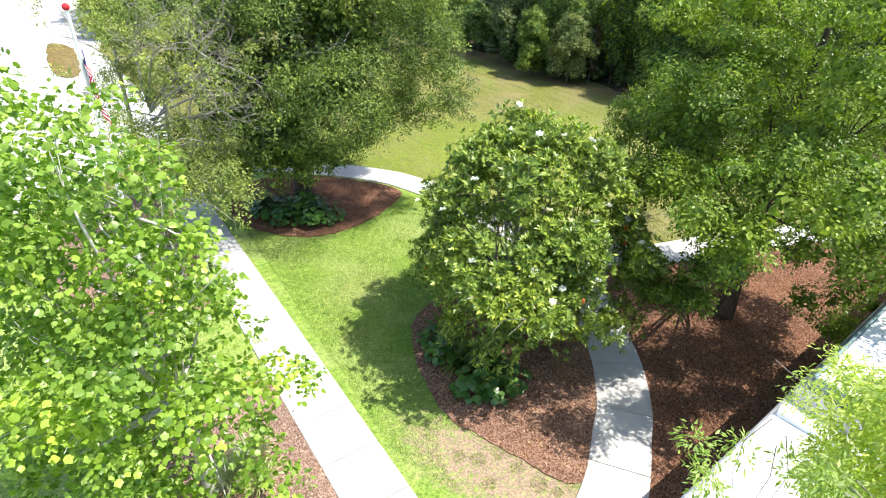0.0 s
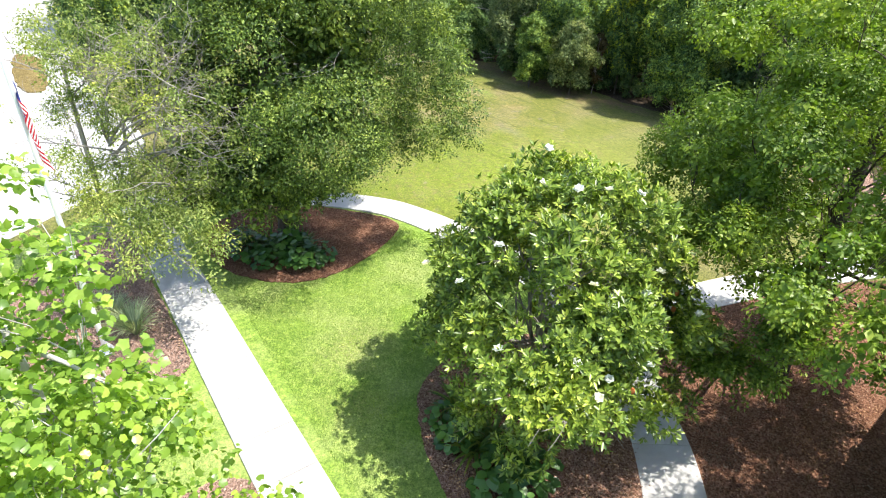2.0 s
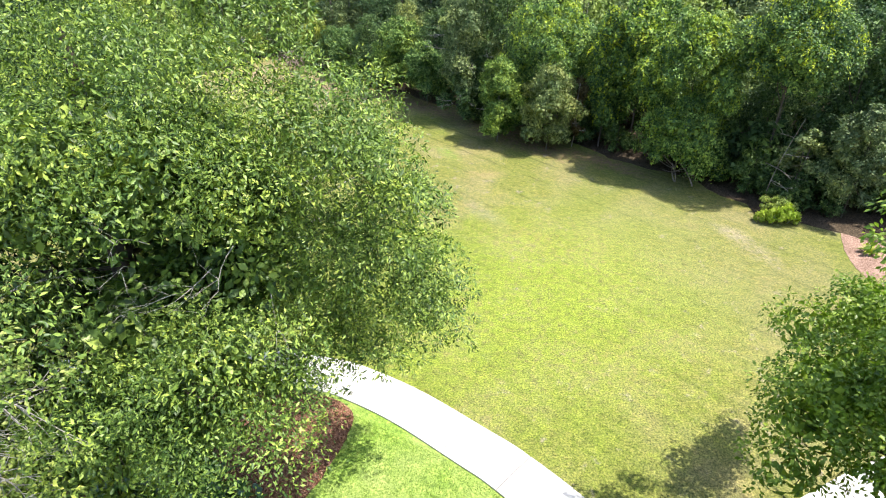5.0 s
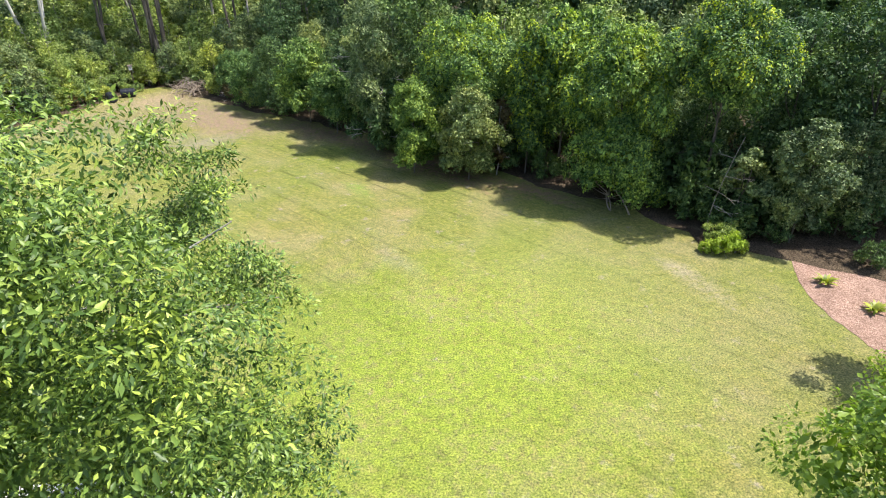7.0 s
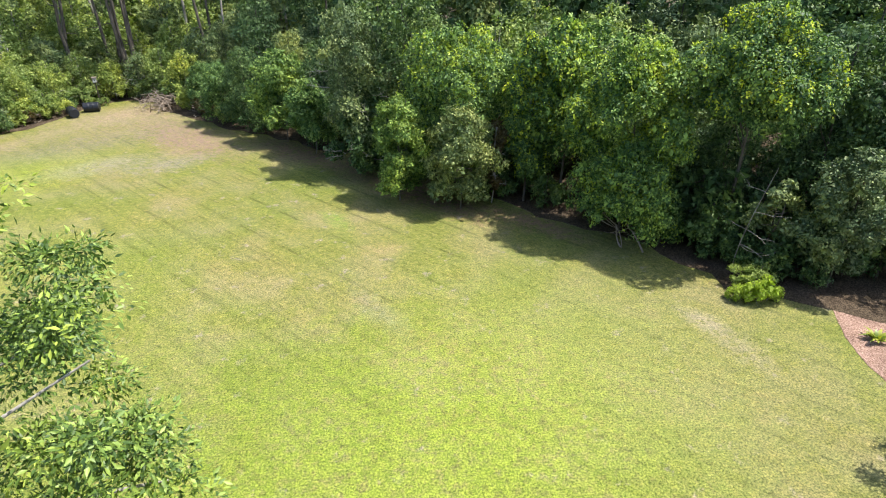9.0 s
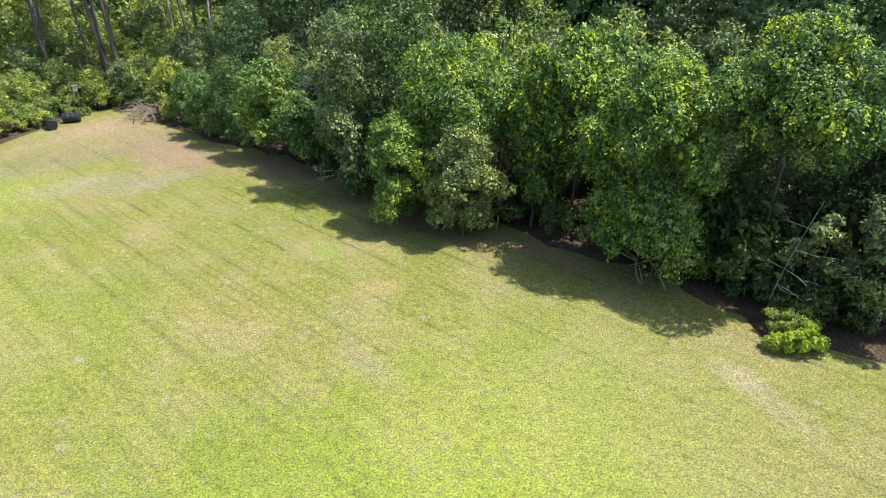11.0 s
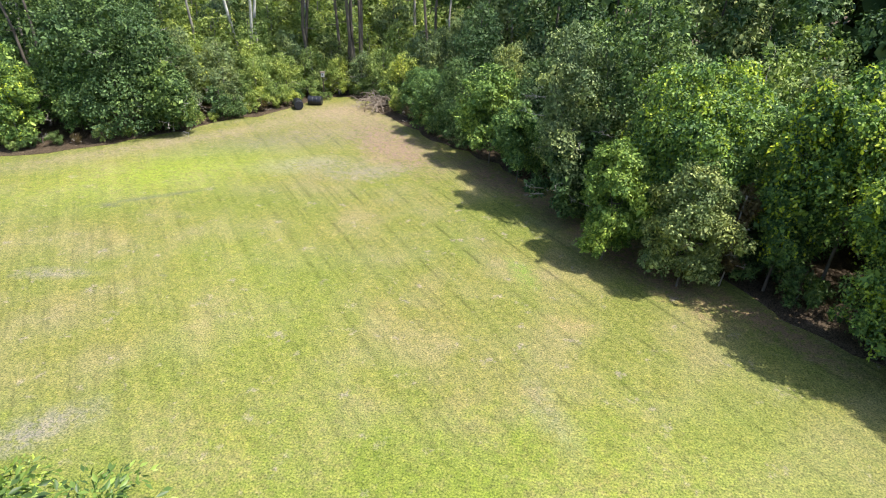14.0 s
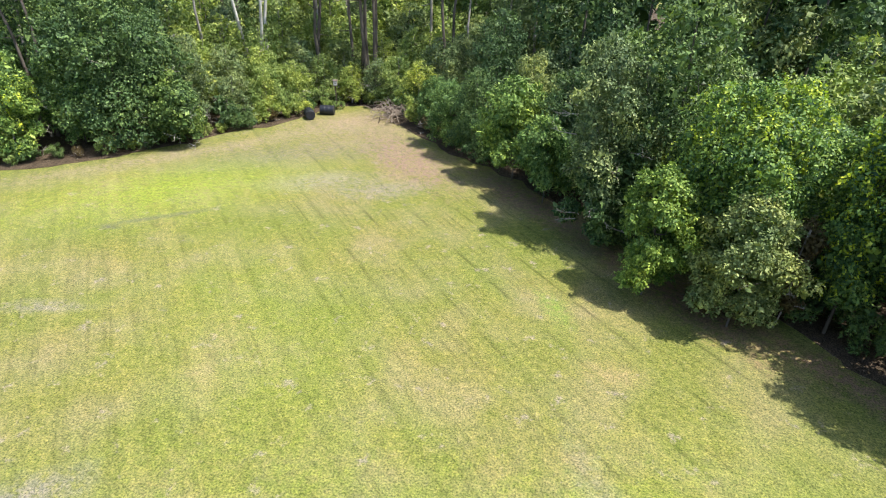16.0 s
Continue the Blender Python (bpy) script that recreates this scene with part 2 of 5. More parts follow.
def concrete_mat():
    m, nt, b = mat("concrete", 0.85, 0.0, 0.25)
    p = place(nt)
    col = ramp(nt, noise_of(nt, p, 0.8, 6.0, 0.65), [(0.25, (0.43, 0.415, 0.39)), (0.75, (0.58, 0.565, 0.54))])
    info = nt.nodes.new("ShaderNodeObjectInfo")
    col = mix(nt, 1.0, col, ramp(nt, info.outputs["Random"], [(0.0, (0.9, 0.9, 0.9)), (1.0, (1.06, 1.06, 1.06))]), "MULTIPLY")
    col = mix(nt, 1.0, col, ramp(nt, noise_of(nt, p, 60.0, 3.0), [(0.3, (0.88, 0.88, 0.88)), (0.7, (1.08, 1.08, 1.08))]), "MULTIPLY")
    nt.links.new(col, b.inputs["Base Color"])
    bump(nt, b, noise_of(nt, p, 80.0, 4.0), 0.25, 0.005)
    return m


def plain_mat(name, color, rough=0.6, metal=0.0, spec=0.4, vary=0.12, scale=3.0):
    m, nt, b = mat(name, rough, metal, spec)
    p = place(nt)
    lo, hi = tuple(c * (1 - vary) for c in color), tuple(min(1.0, c * (1 + vary)) for c in color)
    nt.links.new(ramp(nt, noise_of(nt, p, scale, 5.0, 0.7), [(0.3, lo), (0.7, hi)]), b.inputs["Base Color"])
    bump(nt, b, noise_of(nt, p, scale * 14, 3.0), 0.12, 0.004)
    return m


M_CONCRETE = concrete_mat()
M_JOINT = plain_mat("joint_soil", (0.10, 0.085, 0.065), 0.95, spec=0.1)
M_PARKING = plain_mat("parking_concrete", (0.46, 0.45, 0.44), 0.9, vary=0.06, scale=0.4)
M_ROOF = plain_mat("roof_membrane", (0.72, 0.73, 0.74), 0.55, vary=0.1, scale=1.2)
M_WALL = plain_mat("stucco", (0.5, 0.46, 0.4), 0.9)
M_METAL = plain_mat("grey_metal", (0.30, 0.31, 0.33), 0.4, 0.6)
M_TEAL = plain_mat("teal_metal", (0.2, 0.28, 0.3), 0.45, 0.3)
M_POLE = plain_mat("pole_paint", (0.75, 0.76, 0.78), 0.35, 0.3, vary=0.04)
M_RED = plain_mat("red", (0.55, 0.02, 0.03), 0.7, vary=0.08)
M_WHITE = plain_mat("white_cloth", (0.8, 0.8, 0.8), 0.8, vary=0.04)
M_BLUE = plain_mat("blue_cloth", (0.03, 0.05, 0.25), 0.8)
M_BLACK = plain_mat("black_plastic", (0.012, 0.014, 0.02), 0.45)
M_BOX = plain_mat("utility_grey", (0.35, 0.37, 0.36), 0.5)
M_STICK = plain_mat("dead_wood", (0.23, 0.185, 0.145), 0.9, vary=0.35, scale=5)
M_GLASSY = plain_mat("dark_glass", (0.02, 0.024, 0.03), 0.08, spec=0.6)
B_OAK = bark_mat("oak_bark", (0.045, 0.035, 0.028), (0.13, 0.105, 0.085))
B_PALE = bark_mat("pale_bark", (0.32, 0.3, 0.27), (0.62, 0.59, 0.54), 3.0)
B_TWIG = bark_mat("twig_bark", (0.2, 0.18, 0.16), (0.44, 0.41, 0.37), 3.0)
B_GREY = bark_mat("grey_bark", (0.15, 0.135, 0.12), (0.36, 0.335, 0.30), 5.0)
B_PALEWOOD = bark_mat("bleached_bark", (0.3, 0.28, 0.255), (0.6, 0.57, 0.53), 5.0)
B_WOODS = bark_mat("woods_bark", (0.05, 0.042, 0.034), (0.15, 0.13, 0.11), 4.0)
L_SYC = leaf_mat("sycamore_leaf", (0.13, 0.23, 0.03), (0.285, 0.415, 0.057), (0.45, 0.565, 0.13), 0.46, 0.34, 0.5)
L_OAK = leaf_mat("oak_leaf", (0.045, 0.08, 0.019), (0.115, 0.182, 0.034), (0.33, 0.41, 0.085), 0.25, 0.45, 0.35, (1.0, 1.1, 0.6))
L_MAG = leaf_mat("magnolia_leaf", (0.062, 0.11, 0.018), (0.192, 0.278, 0.036), (0.43, 0.5, 0.09), 0.28, 0.34, 0.5)
L_RIGHT = leaf_mat("shade_tree_leaf", (0.11, 0.178, 0.022), (0.19, 0.272, 0.038), (0.34, 0.42, 0.068), 0.42, 0.42, 0.4)
L_WILLOW = leaf_mat("feathery_leaf", (0.32, 0.39, 0.1), (0.46, 0.54, 0.17), (0.6, 0.66, 0.26), 0.55, 0.45, 0.4)
L_SPARSE = leaf_mat("sparse_leaf", (0.15, 0.2, 0.045), (0.26, 0.32, 0.078), (0.44, 0.46, 0.15), 0.35, 0.5, 0.3)
L_WOOD_A = leaf_mat("woods_leaf", (0.045, 0.092, 0.028), (0.1, 0.175, 0.05), (0.29, 0.4, 0.115), 0.2, 0.55, 0.22, (1.0, 1.1, 0.6), each=True)
# dark green leaf, lowered further to hold the shade of hollows and gaps
L_WOOD_D = leaf_mat("dark_shaded_leaf", (0.027, 0.055, 0.02), (0.06, 0.107, 0.034), (0.18, 0.26, 0.09), 0.18, 0.55, 0.22, (1.0, 1.1, 0.6), each=True)
L_WOOD_B = leaf_mat("vine_leaf", (0.036, 0.077, 0.026), (0.1, 0.175, 0.046), (0.34, 0.46, 0.105), 0.22, 0.55, 0.25, (1.0, 1.1, 0.6), each=True)
L_WOOD_Y = leaf_mat("sunny_woods_leaf", (0.058, 0.112, 0.03), (0.13, 0.21, 0.047), (0.34, 0.44, 0.11), 0.22, 0.55, 0.22, (1.0, 1.1, 0.6), each=True)
L_WOOD_C = leaf_mat("pale_woods_leaf", (0.068, 0.1, 0.042), (0.135, 0.18, 0.07), (0.33, 0.38, 0.17), 0.2, 0.55, 0.22, (1.0, 1.1, 0.6), each=True)
L_TIP = leaf_mat("vine_tip", (0.29, 0.36, 0.04), (0.44, 0.51, 0.06), (0.6, 0.63, 0.12), 0.42, 0.6, 0.15, each=True)
L_BRUSH = leaf_mat("brush_leaf", (0.1, 0.148, 0.04), (0.215, 0.275, 0.07), (0.43, 0.48, 0.16), 0.26, 0.55, 0.22, each=True)
L_BROWN = leaf_mat("brown_leaf", (0.06, 0.045, 0.02), (0.13, 0.09, 0.04), (0.2, 0.15, 0.07), 0.2, 0.6, 0.2)
L_HOSTA = leaf_mat("dark_broad_leaf", (0.035, 0.09, 0.02), (0.065, 0.15, 0.03), (0.14, 0.25, 0.055), 0.2, 0.3, 0.6)
L_STRAP = leaf_mat("strap_leaf", (0.06, 0.12, 0.02), (0.12, 0.19, 0.03), (0.24, 0.27, 0.05), 0.3, 0.4, 0.45)
L_SILVER = leaf_mat("variegated_blade", (0.28, 0.33, 0.18), (0.46, 0.5, 0.3), (0.66, 0.67, 0.46), 0.3, 0.5, 0.3)
L_CYCAD = leaf_mat("cycad_leaf", (0.14, 0.19, 0.03), (0.27, 0.3, 0.04), (0.4, 0.38, 0.06), 0.25, 0.45, 0.4)
L_PETAL = leaf_mat("white_petal", (0.74, 0.73, 0.66), (0.8, 0.79, 0.73), (0.84, 0.83, 0.78), 0.3, 0.5, 0.3, (1, 1, 0.95))
L_RUST = leaf_mat("rust_cone", (0.3, 0.06, 0.02), (0.42, 0.10, 0.03), (0.5, 0.16, 0.05), 0.1, 0.6, 0.2, (1, 0.6, 0.4))

# ---------------------------------------------------------------- mesh helpers
rng = np.random.default_rng(7)


def tri_mesh(name, verts, tris, material, smooth=False):
    """A mesh from arrays of corners and triangles."""
    me = bpy.data.meshes.new(name)
    verts, tris = np.asarray(verts, np.float32), np.asarray(tris, np.int32)
    me.vertices.add(len(verts))
    me.vertices.foreach_set("co", verts.ravel())
    me.loops.add(tris.size)
    me.loops.foreach_set("vertex_index", tris.ravel())
    me.polygons.add(len(tris))
    me.polygons.foreach_set("loop_start", np.arange(0, tris.size, 3, dtype=np.int32))
    if smooth:
        me.polygons.foreach_set("use_smooth", np.ones(len(tris), bool))
    me.materials.append(material)
    me.update(calc_edges=True)
    return me


def part(name, data, material=None, parent=None, label=""):
    """Links a mesh or a bmesh as one object under a thing or a part."""
    if isinstance(data, bmesh.types.BMesh):
        me = bpy.data.meshes.new(name)
        data.to_mesh(me)
        data.free()
        data = me
    if material is not None and not data.materials:
        data.materials.append(material)
    ob = new(name, data)
    ob.parent = parent
    if label:
        tagged(ob, label)
    return ob


def thing(name, x, y, z, label, category, group="", kind="", turn=0.0):
    ob = new(name)
    ob.empty_display_size = 0.2
    ob.matrix_basis = pose(x, y, z, 0, 0, turn)
    return tagged(ob, label, category, group, kind)


def box(bm, x0, y0, z0, x1, y1, z1, bevel=0.0):
    made = bmesh.ops.create_cube(bm, size=1.0)["verts"]
    bmesh.ops.scale(bm, verts=made, vec=(x1 - x0, y1 - y0, z1 - z0))
    bmesh.ops.translate(bm, verts=made, vec=((x0 + x1) / 2, (y0 + y1) / 2, (z0 + z1) / 2))
    if bevel:
        edges = {e for v in made for e in v.link_edges}
        bmesh.ops.bevel(bm, geom=list(edges), offset=bevel, segments=2, profile=0.5, affect="EDGES")
    return bm


def unit(a):
    return a / np.maximum(np.linalg.norm(a, axis=-1, keepdims=True), 1e-9)


# leaf outlines: x across, y along, z up; triangles
LEAF_OVAL = (np.array([(0, 0, 0), (0.30, 0.5, 0.07), (0, 1, -0.06), (-0.30, 0.5, 0.07)]), np.array([(0, 1, 2), (0, 2, 3)]))
LEAF_TRI = (np.array([(-0.3, 0.2, 0.03), (0.3, 0.3, 0.03), (0, 1, -0.05)]), np.array([(0, 1, 2)]))
LEAF_NARROW = (np.array([(0, 0, 0), (0.15, 0.45, 0.03), (0, 1, -0.1), (-0.15, 0.45, 0.03)]), np.array([(0, 1, 2), (0, 2, 3)]))
LEAF_SLIM = (np.array([(0, 0, 0), (0.2, 0.45, 0.05), (0, 1, -0.08), (-0.2, 0.45, 0.05)]), np.array([(0, 1, 2), (0, 2, 3)]))
LEAF_MAG = (np.array([(0, 0, 0), (0.19, 0.5, 0.05), (0, 1, -0.06), (-0.19, 0.5, 0.05)]), np.array([(0, 1, 2), (0, 2, 3)]))
LEAF_LONG = (np.array([(0, 0, 0), (0.17, 0.35, 0.05), (0.16, 0.7, 0.03), (0, 1, -0.08), (-0.16, 0.7, 0.03), (-0.17, 0.35, 0.05), (0, 0.5, -0.02)]),
             np.array([(0, 1, 6), (1, 2, 6), (2, 3, 6), (3, 4, 6), (4, 5, 6), (5, 0, 6)]))
LEAF_LOBED = (np.array([(0, 0, 0), (0.36, 0.14, -0.06), (0.37, 0.36, 0.04), (0.5, 0.56, -0.08), (0.3, 0.7, 0.03), (0, 1, -0.12), (-0.3, 0.7, 0.03), (-0.5, 0.56, -0.08), (-0.37, 0.36, 0.04), (-0.36, 0.14, -0.06), (0, 0.4, 0.05)]),
              np.array([(10, i, i + 1) for i in range(9)] + [(10, 9, 0)]))
LEAF_ROUND = (np.array([(0, 0, 0), (0.4, 0.2, 0.04), (0.48, 0.55, 0.02), (0, 1, -0.08), (-0.48, 0.55, 0.02), (-0.4, 0.2, 0.04), (0, 0.45, -0.04)]), LEAF_LONG[1])


def leaf_arrays(pos, along, up, size, shape):
    """Places a leaf outline at each position, with its tip along and its face towards up."""
    y = unit(along)
    x = unit(np.cross(y, up))
    z = np.cross(x, y)
    base, tris = shape
    s = np.asarray(size).reshape(-1, 1, 1)
    v = pos[:, None, :] + s * (base[None, :, 0:1] * x[:, None, :] + base[None, :, 1:2] * y[:, None, :] + base[None, :, 2:3] * z[:, None, :])
    f = tris[None, :, :] + (np.arange(len(pos)) * len(base))[:, None, None]
    return v.reshape(-1, 3), f.reshape(-1, 3)


def ball_dirs(n):
    return unit(rng.normal(size=(n, 3)))


def clump_leaves(centres, radii, count, size, shape, flat=0.72, droop=0.25, shell=0.55, vary=0.35, per=14, spread=1.5, outward=0.75, inner=0.12, big=1.9, lift=0.65):
    """Leaves in flat sprays over round clumps, thickest on each clump's outside and top, and larger ones in its inside."""
    sprays = max(1, count // per)
    weight = np.asarray(radii) ** 2
    pick = rng.choice(len(centres), sprays, p=weight / weight.sum())
    d = ball_dirs(sprays)
    d[:, 2] = np.where((d[:, 2] < 0) & (rng.random(sprays) < 0.5), -d[:, 2], d[:, 2])
    dist = radii[pick] * (shell + (1.12 - shell) * rng.random(sprays) ** 0.7)
    mid = centres[pick] + d * dist[:, None] * np.array((1, 1, flat))
    face = unit(d * outward + np.array((0, 0, lift)) + rng.normal(size=(sprays, 3)) * 0.28)
    who = np.repeat(np.arange(sprays), per)
    n = len(who)
    off = rng.normal(size=(n, 3))
    off -= face[who] * (np.sum(off * face[who], 1) * 0.65)[:, None]
    off = unit(off) * (size * spread * (0.15 + rng.random(n) ** 0.7))[:, None]
    pos = mid[who] + off
    up = unit(face[who] + rng.normal(size=(n, 3)) * 0.3)
    along = unit(unit(off) + d[who] * 0.5 + rng.normal(size=(n, 3)) * 0.35 + np.array((0, 0, -droop)))
    scale = size * (1 - vary + 2 * vary * rng.random(n))
    k = int(count * inner)
    if k:
        pick = rng.choice(len(centres), k, p=weight / weight.sum())
        d = ball_dirs(k)
        pos = np.concatenate((pos, centres[pick] + d * (radii[pick] * (0.2 + 0.5 * rng.random(k)))[:, None] * np.array((1, 1, flat))))
        up = np.concatenate((up, unit(d + rng.normal(size=(k, 3)) * 0.2)))
        along = np.concatenate((along, unit(np.cross(d, rng.normal(size=(k, 3))))))
        scale = np.concatenate((scale, np.full(k, size * big)))
    return leaf_arrays(pos, along, up, scale, shape)


def shell_leaves(c, r, count, size, shape=LEAF_OVAL, tall=1.0, fray=0.09, droop=0.7, under=0.4, inner=0.1, big=2.8):
    """Overlapping leaves on the outside of many rounded masses; none where one mass sinks into another, large ones
    added behind them to block light.
    """
    stretch = np.array((1.0, 1.0, tall))
    n = int(count * 3.2)
    weight = r ** 2 / (r ** 2).sum()
    pick = rng.choice(len(c), n, p=weight)
    d = ball_dirs(n)
    d[:, 2] = np.where((d[:, 2] < -0.15) & (rng.random(n) > under), -d[:, 2], d[:, 2])
    pos = c[pick] + d * (r[pick] * (0.94 + fray * rng.normal(size=n)))[:, None] * stretch
    hidden = np.zeros(n, bool)
    for k in range(len(c)):
        q = (pos - c[k]) / (r[k] * stretch)
        hidden |= (np.einsum("ij,ij->i", q, q) < 0.7) & (pick != k)
    keep = np.flatnonzero(~hidden & (pos[:, 2] > 0.04))[:count]
    pos, d, n = pos[keep], unit(d[keep] / stretch), len(keep)
    down = np.array((0, 0, -1.0)) + d * d[:, 2:3]
    up = unit(d + np.array((0, 0, 0.2)) + rng.normal(size=(n, 3)) * 0.3)
    along = unit(unit(down + 1e-6) * droop + rng.normal(size=(n, 3)) * 0.6 + d * 0.25)
    scale = size * (0.65 + 0.7 * rng.random(n))
    k = int(count * inner)
    who = rng.choice(len(c), k, p=weight)
    e = ball_dirs(k)
    pos = np.concatenate((pos, c[who] + e * (r[who] * (0.45 + 0.25 * rng.random(k)))[:, None] * stretch))
    up = np.concatenate((up, unit(e + rng.normal(size=(k, 3)) * 0.2)))
    along = np.concatenate((along, unit(np.cross(e, rng.normal(size=(k, 3))))))
    return leaf_arrays(pos, along, up, np.concatenate((scale, np.full(k, size * big))), shape)


def tube(verts, tris, path, radii, sides=7):
    """Adds a bent, tapering round limb to lists of arrays."""
    path = np.asarray(path, float)
    start = sum(len(v) for v in verts)
    ring = []
    for i, p in enumerate(path):
        t = unit(path[min(i + 1, len(path) - 1)] - path[max(i - 1, 0)])
        a = unit(np.cross(t, (0.31, 0.93, 0.17)))
        b = np.cross(t, a)
        w = np.arange(sides) * 2 * math.pi / sides
        ring.append(p + radii[i] * (np.cos(w)[:, None] * a + np.sin(w)[:, None] * b))
    verts.append(np.concatenate(ring))
    k = np.arange(sides)
    k2 = (k + 1) % sides
    for i in range(len(path) - 1):
        o = start + i * sides
        tris.append(np.stack((o + k, o + k2, o + sides + k2), 1))
        tris.append(np.stack((o + k, o + sides + k2, o + sides + k), 1))


def bent(a, b, bend, steps=6, sag=0.0):
    a, b = np.asarray(a, float), np.asarray(b, float)
    side = rng.normal(size=3) * bend * np.linalg.norm(b - a)
    t = np.linspace(0, 1, steps)[:, None]
    return a + (b - a) * t + side * (t * (1 - t)) * 2 + np.array((0, 0, -sag)) * (t * (1 - t)) * 4


def limbs_mesh(name, trunk, trunk_r, targets, material, limb_r=0.09, start=0.35, twigs=2, bend=0.2):
    """A trunk along its path, a limb from it to each target and thin twigs past the ends."""
    verts, tris = [], []
    tube(verts, tris, trunk, trunk_r, 10)
    trunk = np.asarray(trunk, float)
    for c in targets:
        h = start + (0.97 - start) * rng.random() ** 1.3
        i = h * (len(trunk) - 1)
        k = min(int(i), len(trunk) - 2)
        a = trunk[k] + (trunk[k + 1] - trunk[k]) * (i - k)
        if a[2] > c[2] + 0.5:
            a = trunk[max(1, len(trunk) // 3)]
        p = bent(a, c, bend)
        r = limb_r * (0.6 + 0.6 * rng.random())
        tube(verts, tris, p, np.linspace(r, r * 0.12, len(p)), 6)
        for _ in range(twigs):
            e = p[-1] + unit(p[-1] - p[1] + rng.normal(size=3) * 0.8) * (0.25 + 0.45 * rng.random())
            tube(verts, tris, bent(p[-2], e, 0.15, 4), np.linspace(r * 0.2, 0.006, 4), 4)
    return tri_mesh(name, np.concatenate(verts), np.concatenate(tris), material, True)


def grow(verts, tris, tips, p, d, length, r, depth, spread=0.75, kids=4):
    """A limb that forks again and again; its twig ends are added to tips."""
    p, d = np.asarray(p, float), unit(np.asarray(d, float))
    e = p + d * length
    path = bent(p, e, 0.16, 5)
    tube(verts, tris, path, np.linspace(r, r * 0.45, 5), 6 if depth > 1 else 4)
    if depth == 0:
        tips.append(path[-1])
        return
    for i in range(kids):
        k = rng.integers(2, 5)
        nd = unit(d + rng.normal(size=3) * spread + np.array((0, 0, 0.12)))
        grow(verts, tris, tips, path[k], nd, length * (0.5 + 0.3 * rng.random()), r * 0.45 if k < 4 else r * 0.5, depth - 1, spread, kids)


def crown_lobes(centre, reach, lobes, per, radius, floor=0.5, low=-0.5, spread=0.42, uneven=0.28):
    """Clump centres of a crown of several uneven masses of foliage round the limbs; reach: its half sizes."""
    i = np.arange(lobes) + 0.5
    z = 1 - (1 - low) * i / lobes
    a = i * 2.39996 + rng.random() * 6.283
    d = unit(np.column_stack((np.sqrt(1 - z * z) * np.cos(a), np.sqrt(1 - z * z) * np.sin(a), z)) + rng.normal(size=(lobes, 3)) * 0.16)
    length = 1 - uneven + 1.5 * uneven * rng.random(lobes)
    size = spread * (0.75 + 0.5 * rng.random(lobes))
    c, r = [], []
    for k in range(lobes):
        e = ball_dirs(per) * (0.35 + 0.65 * rng.random(per) ** 0.5)[:, None] * size[k]
        c.append(np.asarray(centre) + (d[k] * (length[k] - size[k] * 0.8) + e) * np.asarray(reach))
        r.append(radius * (0.65 + 0.6 * rng.random(per)))
    c, r = np.concatenate(c), np.concatenate(r)
    keep = c[:, 2] > floor
    return c[keep], r[keep]


def tree(name, x, y, label, group, trunk, trunk_r, clumps, radii, leaves, size, shape, leaf, bark, limbs=24, limb_r=0.09, twigs=2, **how):
    ob = thing(name, x, y, 0, label, "tree", group)
    pick = rng.choice(len(clumps), min(limbs, len(clumps)), replace=False)
    part("trunk", limbs_mesh("trunk", trunk, trunk_r, clumps[pick], bark, limb_r, twigs=twigs), None, ob)
    v, f = clump_leaves(clumps, radii, leaves, size, shape, **how)
    part("crown", tri_mesh("crown", v, f, leaf), None, ob)
    return ob


def inside(poly, pts):
    """Which points lie in a closed outline."""
    poly = np.asarray(poly)
    hit = np.zeros(len(pts), bool)
    for (x0, y0), (x1, y1) in zip(poly, np.roll(poly, -1, 0)):
        cross = (y0 > pts[:, 1]) != (y1 > pts[:, 1])
        hit ^= cross & (pts[:, 0] < (x1 - x0) * (pts[:, 1] - y0) / (y1 - y0 + 1e-12) + x0)
    return hit


def curve_through(points, step=0.25, closed=False):
    """A smooth line through points, resampled at even steps."""
    p = np.asarray(points, float)
    n = len(p)
    out_pts = []
    for i in range(n if closed else n - 1):
        if closed:
            a, b, c, d = p[(i - 1) % n], p[i], p[(i + 1) % n], p[(i + 2) % n]
        else:
            a, b, c, d = p[max(i - 1, 0)], p[i], p[i + 1], p[min(i + 2, n - 1)]
        for t in np.linspace(0, 1, 16, endpoint=False):
            out_pts.append(0.5 * (2 * b + (c - a) * t + (2 * a - 5 * b + 4 * c - d) * t ** 2 + (3 * b - a - 3 * c + d) * t ** 3))
    out_pts.append(p[0] if closed else p[-1])
    q = np.array(out_pts)
    s = np.concatenate(([0], np.cumsum(np.linalg.norm(np.diff(q, axis=0), axis=1))))
    k = max(2, int(round(s[-1] / step)) + 1)
    w = np.linspace(0, s[-1], k)
    r = np.stack((np.interp(w, s, q[:, 0]), np.interp(w, s, q[:, 1])), 1)
    return r[:-1] if closed else r


